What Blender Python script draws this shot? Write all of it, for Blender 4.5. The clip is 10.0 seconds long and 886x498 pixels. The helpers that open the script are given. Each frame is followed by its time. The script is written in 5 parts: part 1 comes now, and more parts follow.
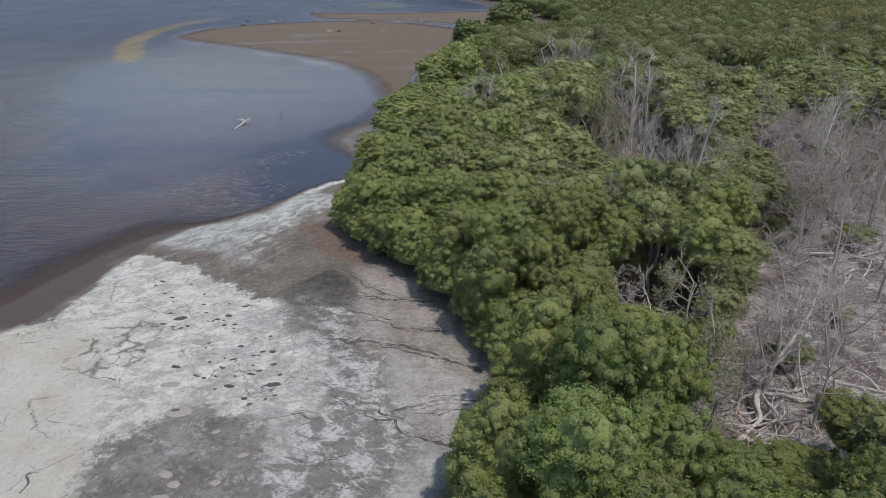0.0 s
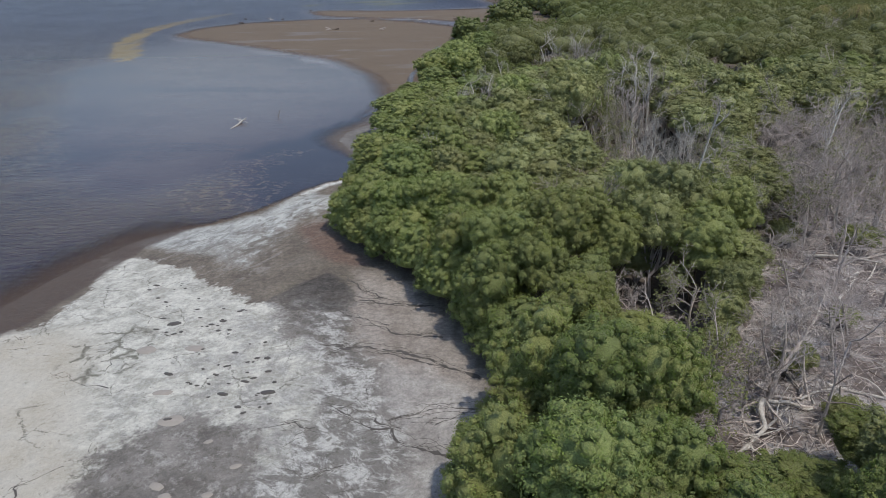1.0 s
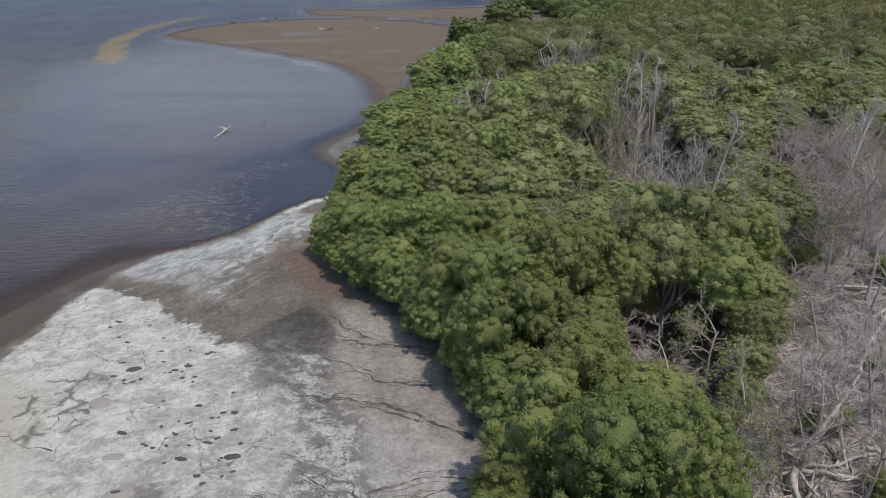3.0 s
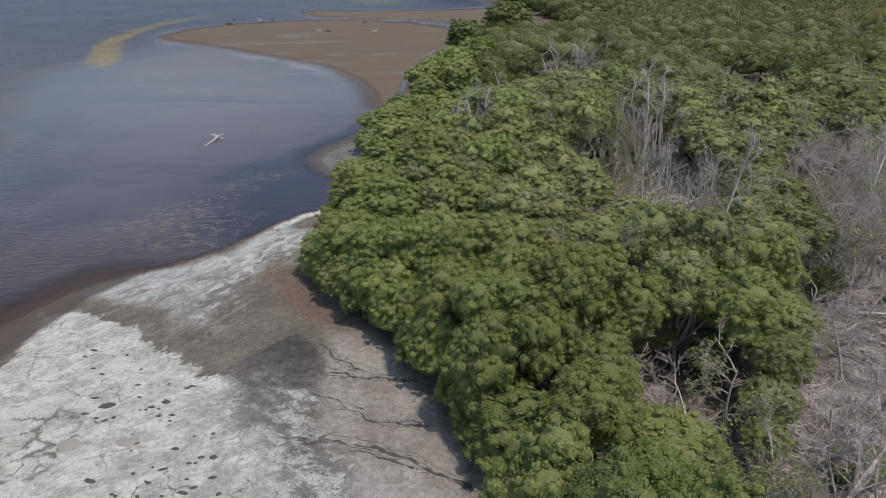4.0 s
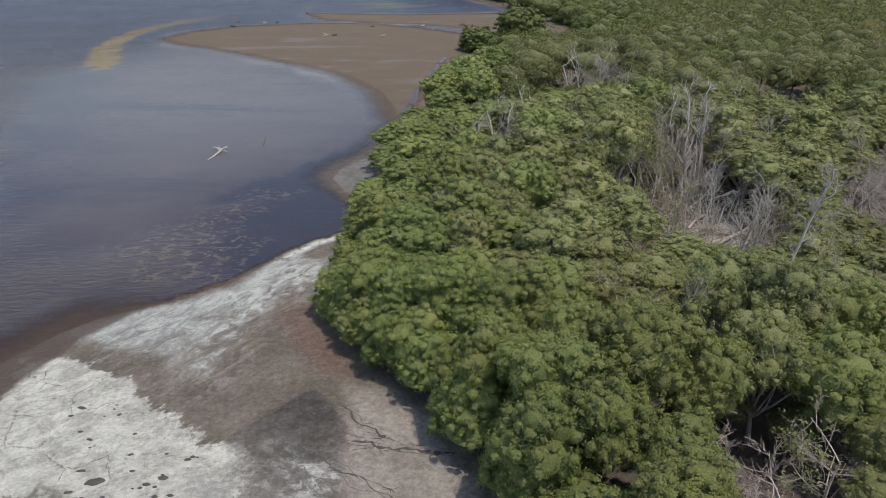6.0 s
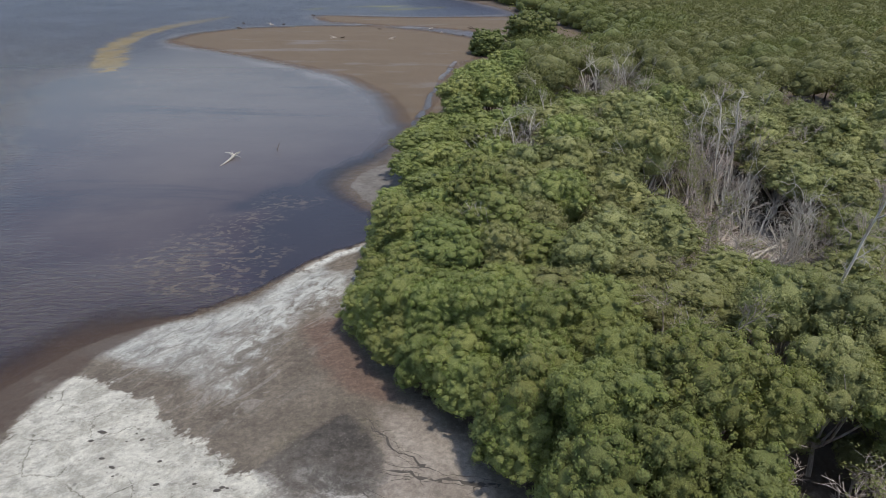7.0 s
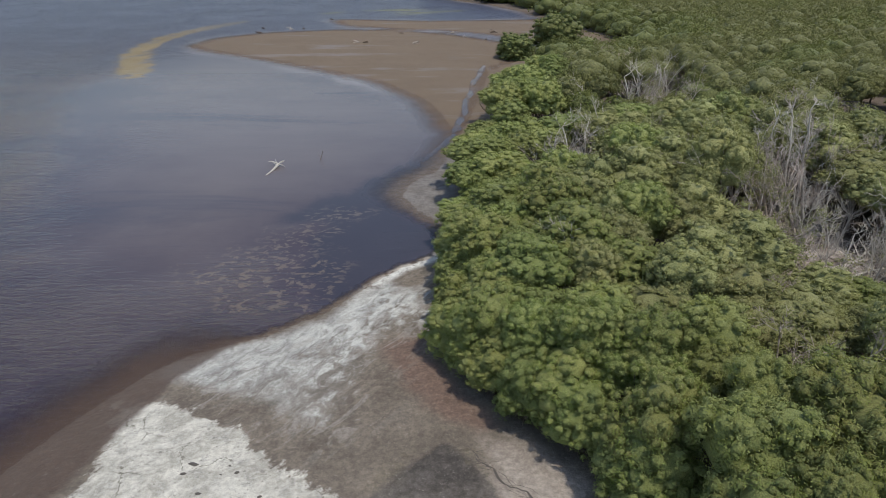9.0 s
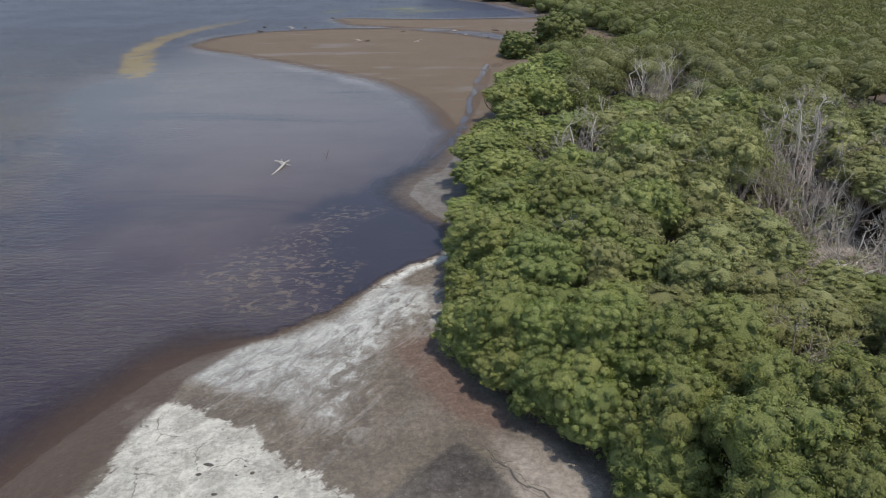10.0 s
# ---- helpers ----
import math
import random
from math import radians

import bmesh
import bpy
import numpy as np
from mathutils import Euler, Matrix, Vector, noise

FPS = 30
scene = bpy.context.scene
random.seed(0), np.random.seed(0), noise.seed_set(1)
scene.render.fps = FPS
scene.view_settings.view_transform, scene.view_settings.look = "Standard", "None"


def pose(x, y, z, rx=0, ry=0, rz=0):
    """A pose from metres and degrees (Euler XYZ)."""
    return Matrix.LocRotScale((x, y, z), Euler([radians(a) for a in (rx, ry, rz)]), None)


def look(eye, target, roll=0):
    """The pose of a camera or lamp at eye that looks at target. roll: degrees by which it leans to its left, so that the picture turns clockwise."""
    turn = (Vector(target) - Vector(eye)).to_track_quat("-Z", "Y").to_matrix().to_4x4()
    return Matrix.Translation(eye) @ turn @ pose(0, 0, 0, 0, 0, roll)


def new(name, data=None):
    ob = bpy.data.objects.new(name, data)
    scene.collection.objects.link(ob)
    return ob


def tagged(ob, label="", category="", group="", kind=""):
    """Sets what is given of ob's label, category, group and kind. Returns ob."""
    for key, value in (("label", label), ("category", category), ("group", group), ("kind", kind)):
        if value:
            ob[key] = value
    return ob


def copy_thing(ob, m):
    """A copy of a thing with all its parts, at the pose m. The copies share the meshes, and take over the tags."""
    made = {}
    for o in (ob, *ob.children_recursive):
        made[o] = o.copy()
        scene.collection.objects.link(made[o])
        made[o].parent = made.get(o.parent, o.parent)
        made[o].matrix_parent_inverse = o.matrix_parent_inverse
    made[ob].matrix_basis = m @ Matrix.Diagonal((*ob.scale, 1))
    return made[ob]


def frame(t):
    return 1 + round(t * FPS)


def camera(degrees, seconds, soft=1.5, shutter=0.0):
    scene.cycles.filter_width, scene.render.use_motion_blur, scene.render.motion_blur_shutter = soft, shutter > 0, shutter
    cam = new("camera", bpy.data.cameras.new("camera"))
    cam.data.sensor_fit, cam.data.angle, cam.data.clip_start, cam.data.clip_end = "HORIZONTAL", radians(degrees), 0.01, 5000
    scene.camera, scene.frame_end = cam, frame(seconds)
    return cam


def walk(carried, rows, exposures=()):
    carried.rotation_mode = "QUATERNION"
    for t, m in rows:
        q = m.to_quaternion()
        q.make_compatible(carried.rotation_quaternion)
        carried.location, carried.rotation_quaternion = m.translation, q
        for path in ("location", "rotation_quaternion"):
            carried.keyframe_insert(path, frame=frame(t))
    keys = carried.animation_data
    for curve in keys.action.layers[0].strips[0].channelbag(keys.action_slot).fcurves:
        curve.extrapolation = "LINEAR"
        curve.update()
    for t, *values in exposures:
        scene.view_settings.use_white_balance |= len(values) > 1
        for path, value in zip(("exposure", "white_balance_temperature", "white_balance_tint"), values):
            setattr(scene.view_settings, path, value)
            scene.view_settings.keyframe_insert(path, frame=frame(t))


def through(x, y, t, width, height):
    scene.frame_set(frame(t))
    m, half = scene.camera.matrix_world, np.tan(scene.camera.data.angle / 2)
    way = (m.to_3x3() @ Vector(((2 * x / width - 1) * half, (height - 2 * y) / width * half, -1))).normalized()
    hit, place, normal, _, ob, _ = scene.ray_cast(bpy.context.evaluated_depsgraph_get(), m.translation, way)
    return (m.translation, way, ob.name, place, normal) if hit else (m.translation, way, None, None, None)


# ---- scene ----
# camera and its flight
cam = camera(67.2, 10.0, soft=0.8)
PATH = [
    (0, (0.368, 0.277, 22.287), (0.357, 2.087, 21.438), -1.1),
    (0.5, (0.483, 0.654, 22.38), (0.466, 2.459, 21.519), -1.1),
    (1, (0.501, 1.12, 22.32), (0.49, 2.927, 21.464), -1.2),
    (1.5, (0.619, 2.031, 22.336), (0.609, 3.838, 21.477), -1.2),
    (2, (0.746, 3.144, 22.387), (0.737, 4.949, 21.525), -1.3),
    (2.5, (0.916, 4.47, 22.457), (0.907, 6.274, 21.593), -1.3),
    (4, (1.185, 8.99, 22.729), (1.179, 10.793, 21.863), -1.1),
    (4.5, (1.026, 10.561, 22.78), (1.018, 12.365, 21.915), -1.0),
    (5, (0.625, 12.028, 22.827), (0.618, 13.832, 21.963), -0.8),
    (5.5, (-0.034, 13.301, 22.849), (-0.039, 15.105, 21.986), -0.6),
    (7, (-2.988, 16.359, 22.776), (-2.987, 18.167, 21.921), 0.0),
    (7.5, (-4.229, 17.153, 22.779), (-4.229, 18.962, 21.925), 0.1),
    (8, (-5.598, 17.7, 22.808), (-5.597, 19.509, 21.956), 0.3),
    (8.5, (-6.935, 18.031, 22.875), (-6.94, 19.842, 22.026), -0.0),
    (9, (-7.976, 18.282, 22.887), (-7.985, 20.093, 22.038), -0.3),
    (9.5, (-8.484, 18.392, 22.879), (-8.496, 20.202, 22.029), -0.6),
    (10, (-8.676, 18.361, 22.902), (-8.685, 20.17, 22.049), -0.5),
]
walk(cam, [(t, look(eye, target, roll)) for t, eye, target, roll in PATH],
     exposures=[(0.0, -0.02, 6560, 10), (2.5, -0.03, 6640, 10), (5.0, 0.03, 6840, 10), (7.5, 0.12, 6990, 10), (10.0, 0.14, 7000, 10)])

# world, sun and exposure
SUN_TO = Vector((0.31, -0.20, 0.92)).normalized()
world = bpy.data.worlds.new("sky")
scene.world = world
world.use_nodes = True
wt = world.node_tree
sky = wt.nodes.new("ShaderNodeTexSky")
sky.sky_type, sky.sun_disc = "NISHITA", False
sky.sun_elevation = math.asin(SUN_TO.z)
sky.sun_rotation = math.atan2(SUN_TO.x, SUN_TO.y)
sky.air_density, sky.dust_density = 1.0, 1.2
wt.links.new(sky.outputs[0], wt.nodes["Background"].inputs[0])
wt.nodes["Background"].inputs[1].default_value = 0.165
sun = new("sun", bpy.data.lights.new("sun", "SUN"))
sun.data.energy, sun.data.angle, sun.data.color = 2.65, radians(0.6), (1.0, 0.95, 0.87)
sun.matrix_world = look(SUN_TO * 100, (0, 0, 0))


# ---- node helpers ----
class Nodes:
    def __init__(self, name):
        self.mat = bpy.data.materials.new(name)
        self.mat.use_nodes = True
        self.t = self.mat.node_tree
        self.t.nodes.clear()
        self.out = self.t.nodes.new("ShaderNodeOutputMaterial")

    def put(self, socket, v):
        if isinstance(v, bpy.types.NodeSocket):
            self.t.links.new(v, socket)
        elif isinstance(v, tuple) and len(v) == 3 and socket.type == "RGBA":
            socket.default_value = (*v, 1.0)
        else:
            socket.default_value = v

    def node(self, kind, ins=(), **props):
        n = self.t.nodes.new(kind)
        for k, v in props.items():
            setattr(n, k, v)
        for k, v in dict(ins).items():
            self.put(n.inputs[k], v)
        return n

    def attr(self, name):
        return self.node("ShaderNodeAttribute", attribute_name=name).outputs["Fac"]

    def pos(self):
        return self.node("ShaderNodeNewGeometry").outputs["Position"]

    def island(self):
        return self.node("ShaderNodeNewGeometry").outputs["Random Per Island"]

    def rand(self):
        return self.node("ShaderNodeObjectInfo").outputs["Random"]

    def local(self):
        return self.node("ShaderNodeTexCoord").outputs["Object"]

    def stretch(self, vec, scale, turn=0.0):
        return self.node("ShaderNodeMapping", {"Vector": vec, "Scale": scale, "Rotation": (0, 0, radians(turn))}).outputs[0]

    def grain(self, turn, long, short=1.0):
        """Position with its grain drawn out along the heading turn, in degrees from x."""
        return self.stretch(self.node("ShaderNodeMapping", {"Vector": self.pos(), "Rotation": (0, 0, radians(-turn))}).outputs[0], (1 / long, 1 / short, 1.0))

    def noise(self, scale, detail=4.0, rough=0.55, vec=None, warp=0.0):
        return self.node("ShaderNodeTexNoise", {"Vector": vec or self.pos(), "Scale": scale, "Detail": detail, "Roughness": rough, "Distortion": warp}).outputs["Fac"]

    def cell(self, scale, vec=None, feature="DISTANCE_TO_EDGE"):
        return self.node("ShaderNodeTexVoronoi", {"Vector": vec or self.pos(), "Scale": scale}, feature=feature).outputs["Distance"]

    def math(self, op, a, b=0.0, clamp=False):
        return self.node("ShaderNodeMath", {0: a, 1: b}, operation=op, use_clamp=clamp).outputs[0]

    def rng(self, v, a, b, c=0.0, d=1.0, smooth=True):
        return self.node("ShaderNodeMapRange", {0: v, 1: a, 2: b, 3: c, 4: d}, interpolation_type="SMOOTHSTEP" if smooth else "LINEAR").outputs[0]

    def mix(self, f, a, b):
        n = self.t.nodes.new("ShaderNodeMix")
        n.data_type = "RGBA"
        self.put(n.inputs[0], f)
        self.put(n.inputs[6], a)
        self.put(n.inputs[7], b)
        return n.outputs[2]

    def hsv(self, col, h=0.5, s=1.0, v=1.0):
        return self.node("ShaderNodeHueSaturation", {"Color": col, "Hue": h, "Saturation": s, "Value": v}).outputs[0]

    def bump(self, h, strength=0.3, dist=0.1):
        return self.node("ShaderNodeBump", {"Height": h, "Strength": strength, "Distance": dist}).outputs[0]

    def edge(self, name, width, amp, n):
        """1 inside the zone whose signed distance is stored as name, with a ragged rim."""
        return self.rng(self.math("ADD", self.attr(name), self.math("MULTIPLY", self.math("SUBTRACT", n, 0.5), amp)), -width, width)

    def surface(self, col, rough=0.8, normal=None, **more):
        ins = {"Base Color": col, "Roughness": rough}
        if normal:
            ins["Normal"] = normal
        ins.update({k.replace("_", " "): v for k, v in more.items()})
        return self.node("ShaderNodeBsdfPrincipled", ins).outputs[0]

    def done(self, shader):
        self.t.links.new(shader, self.out.inputs[0])
        return self.mat


def leaf_material(name, dark, light, dry, dryness, through=0.25):
    n = Nodes(name)
    tree, leaf = n.rand(), n.island()
    col = n.mix(n.rng(leaf, 0, 1, smooth=False), dark, light)
    col = n.mix(n.math("MULTIPLY", n.rng(n.math("FRACT", n.math("MULTIPLY", leaf, 7.31)), 0.80, 1.0), dryness), col, dry)
    col = n.mix(n.math("MULTIPLY", n.rng(n.math("FRACT", n.math("MULTIPLY", tree, 5.7)), 0.6, 1.0), 0.12), col, dry)
    patch = n.noise(0.9, 2.0)
    col = n.hsv(col, h=n.rng(tree, 0, 1, 0.497, 0.510, smooth=False), s=n.rng(patch, 0.3, 0.7, 0.92, 1.10), v=n.rng(n.math("ADD", patch, n.math("FRACT", n.math("MULTIPLY", tree, 3.3))), 0.3, 1.7, 0.86, 1.13))
    speck = n.noise(13.0, 2, 0.6, n.local())
    col = n.hsv(col, v=n.rng(speck, 0.34, 0.66, 0.90, 1.11))
    a = n.surface(col, 0.7, n.bump(speck, 0.3, 0.02), Specular_IOR_Level=0.15)
    b = n.node("ShaderNodeBsdfTranslucent", {"Color": n.hsv(col, s=1.1, v=1.3)}).outputs[0]
    return n.done(n.node("ShaderNodeMixShader", {0: through, 1: a, 2: b}).outputs[0])


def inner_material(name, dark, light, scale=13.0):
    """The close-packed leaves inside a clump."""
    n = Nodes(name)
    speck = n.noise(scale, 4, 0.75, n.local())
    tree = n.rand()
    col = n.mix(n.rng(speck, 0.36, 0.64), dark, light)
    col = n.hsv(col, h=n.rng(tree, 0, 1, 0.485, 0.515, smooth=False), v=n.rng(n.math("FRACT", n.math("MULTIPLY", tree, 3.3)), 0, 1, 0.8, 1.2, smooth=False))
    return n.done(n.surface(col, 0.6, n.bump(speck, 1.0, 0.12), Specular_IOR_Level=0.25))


def wood_material(name, dark, light, scale=3.0):
    n = Nodes(name)
    grain = n.noise(scale, 4.0, 0.6, n.stretch(n.local(), (3.0, 3.0, 0.6)))
    col = n.mix(n.rng(grain, 0.3, 0.7), dark, light)
    col = n.hsv(col, v=n.rng(n.rand(), 0, 1, 0.75, 1.2, smooth=False))
    return n.done(n.surface(col, 0.85, n.bump(grain, 0.4, 0.02)))


LEAF_GREEN = leaf_material("mangrove_leaf", (0.214, 0.242, 0.089), (0.259, 0.287, 0.108), (0.35, 0.33, 0.15), 0.14, 0.32)
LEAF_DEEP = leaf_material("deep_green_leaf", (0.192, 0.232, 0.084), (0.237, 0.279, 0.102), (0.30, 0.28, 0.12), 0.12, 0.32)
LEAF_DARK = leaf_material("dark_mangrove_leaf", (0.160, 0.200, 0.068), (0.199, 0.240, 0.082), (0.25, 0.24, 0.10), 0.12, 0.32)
LEAF_OLIVE = leaf_material("thin_olive_leaf", (0.213, 0.227, 0.100), (0.257, 0.271, 0.119), (0.35, 0.32, 0.18), 0.18, 0.32)
# darker copies of the near leaf tones, for the far woods
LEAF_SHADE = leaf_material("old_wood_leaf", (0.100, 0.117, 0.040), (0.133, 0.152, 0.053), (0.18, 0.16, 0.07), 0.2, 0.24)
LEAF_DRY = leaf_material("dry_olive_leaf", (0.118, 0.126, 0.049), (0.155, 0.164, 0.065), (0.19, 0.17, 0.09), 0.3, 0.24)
# the near inner tones are lightened to offset deep shade inside the crowns
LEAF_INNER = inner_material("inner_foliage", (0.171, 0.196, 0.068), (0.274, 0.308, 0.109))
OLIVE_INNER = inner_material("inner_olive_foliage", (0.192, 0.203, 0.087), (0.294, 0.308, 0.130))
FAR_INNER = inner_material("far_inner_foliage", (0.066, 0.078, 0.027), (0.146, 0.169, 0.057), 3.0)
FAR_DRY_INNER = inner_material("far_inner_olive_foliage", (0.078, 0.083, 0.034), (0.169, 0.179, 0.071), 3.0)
# a darker leaf tone, for the lone mangroves only
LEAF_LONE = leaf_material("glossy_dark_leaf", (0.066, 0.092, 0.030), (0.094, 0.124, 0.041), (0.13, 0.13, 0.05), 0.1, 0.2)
LEAF_PALM = leaf_material("dry_palm_leaf", (0.12, 0.13, 0.045), (0.24, 0.20, 0.09), (0.34, 0.27, 0.13), 1.0)
BARK = wood_material("brown_bark", (0.07, 0.05, 0.04), (0.18, 0.14, 0.11))
DEADWOOD = wood_material("weathered_grey_wood", (0.32, 0.272, 0.240), (0.58, 0.52, 0.47))
TWIGWOOD = wood_material("grey_twig", (0.315, 0.268, 0.245), (0.480, 0.420, 0.386))
BLEACHED = wood_material("bleached_driftwood", (0.40, 0.368, 0.325), (0.62, 0.588, 0.535))


# ---- mesh helpers ----
def mesh_from(name, verts, faces, mats, slots=None, smooth=False):
    """A mesh from an (n, 3) array and a list of (m, k) index arrays; slots: one material index for each array."""
    me = bpy.data.meshes.new(name)
    verts = np.asarray(verts, dtype=np.float32)
    me.vertices.add(len(verts))
    me.vertices.foreach_set("co", verts.ravel())
    faces = [np.asarray(f, dtype=np.int32) for f in faces]
    total = np.concatenate([np.full(len(f), f.shape[1], dtype=np.int32) for f in faces])
    loops = np.concatenate([f.ravel() for f in faces])
    me.loops.add(len(loops))
    me.loops.foreach_set("vertex_index", loops)
    me.polygons.add(len(total))
    me.polygons.foreach_set("loop_start", np.concatenate([[0], np.cumsum(total)[:-1]]).astype(np.int32))
    me.polygons.foreach_set("loop_total", total)
    for m in mats:
        me.materials.append(m)
    if slots:
        me.polygons.foreach_set("material_index", np.concatenate([np.full(len(f), s, dtype=np.int32) for f, s in zip(faces, slots)]))
    me.polygons.foreach_set("use_smooth", np.full(len(total), smooth))
    me.update(calc_edges=True)
    return me


def part(name, me, parent, label=""):
    ob = new(name, me)
    ob.parent = parent
    if label:
        tagged(ob, label)
    return ob


class Soup:
    """Gathers vertices and faces by material slot."""

    def __init__(self):
        self.v, self.f, self.n = [], {}, 0

    def add(self, v, f, slot=0):
        v, f = np.asarray(v, dtype=float), np.asarray(f, dtype=np.int64)
        self.v.append(v)
        self.f.setdefault((slot, f.shape[1]), []).append(f + self.n)
        self.n += len(v)

    def mesh(self, name, mats, smooth=False):
        keys = sorted(self.f)
        return mesh_from(name, np.concatenate(self.v), [np.concatenate(self.f[k]) for k in keys], mats, [k[0] for k in keys], smooth)


def unit(a):
    return a / np.maximum(np.linalg.norm(a, axis=-1, keepdims=True), 1e-9)


def tube(soup, pts, radii, sides=5, slot=0):
    """A tapered limb along pts."""
    pts, k = np.asarray(pts, dtype=float), len(pts)
    d = unit(np.gradient(pts, axis=0))
    ref = np.array([0.0, 0.0, 1.0]) if abs(d[0, 2]) < 0.8 else np.array([1.0, 0.0, 0.0])
    u = unit(np.cross(d, ref))
    w = np.cross(d, u)
    a = np.arange(sides) * 2 * np.pi / sides
    ring = pts[:, None] + np.asarray(radii)[:, None, None] * (np.cos(a)[None, :, None] * u[:, None] + np.sin(a)[None, :, None] * w[:, None])
    i = np.arange(k - 1)[:, None] * sides
    j = np.arange(sides)[None, :]
    q = np.stack([i + j, i + (j + 1) % sides, i + sides + (j + 1) % sides, i + sides + j], -1).reshape(-1, 4)
    soup.add(ring.reshape(-1, 3), q, slot)
    if sides > 3:
        soup.add(ring[-1], np.arange(sides)[None, :], slot)


def leaves(soup, rng, c, nrm, size, slot=0):
    """A small pointed leaf at each centre."""
    k = len(c)
    nrm = unit(nrm)
    t = unit(np.cross(nrm, rng.normal(size=(k, 3))))
    b = np.cross(nrm, t)
    s = (np.asarray(size) * rng.uniform(0.7, 1.25, k))[:, None]
    v = np.stack([c - t * s * 0.5 + b * s * 0.36, c - t * s * 0.5 - b * s * 0.36, c + t * s * 0.6 - nrm * s * 0.15], 1)
    soup.add(v.reshape(-1, 3), np.arange(3 * k).reshape(k, 3), slot)


def ico(level):
    bm = bmesh.new()
    bmesh.ops.create_icosphere(bm, subdivisions=level, radius=1.0)
    v = np.array([x.co[:] for x in bm.verts])
    f = np.array([[x.index for x in p.verts] for p in bm.faces])
    bm.free()
    return v, f


BALL_PLAIN, BALL_COARSE = ico(2), ico(1)
BALL_HEART = (BALL_PLAIN[0] * np.where(BALL_PLAIN[0][:, 2:] < 0, (1, 1, 0.40), (1, 1, 1)), BALL_PLAIN[1])


def fan(count, low, turn):
    """Even directions over a dome, from the height low up to the pole."""
    i = np.arange(count) + 0.5
    z = low + (1 - low) * (i / count)
    a = i * 2.39996 + turn
    r = np.sqrt(np.clip(1 - z ** 2, 0.01, 1))
    return np.stack([np.cos(a) * r, np.sin(a) * r, z], 1)


def cores(soup, c, r, flat, ball, slot, rng, wob=0.10):
    """A rough solid lump at each centre, the twiggy inside of the leaves."""
    v = ball[0][None] * np.stack([r, r, r * flat], 1)[:, None] * (1 + rng.normal(scale=wob, size=(len(c), len(ball[0]), 1)))
    f = ball[1][None] + (np.arange(len(c)) * len(ball[0]))[:, None, None]
    soup.add((v + c[:, None]).reshape(-1, 3), f.reshape(-1, 3), slot)


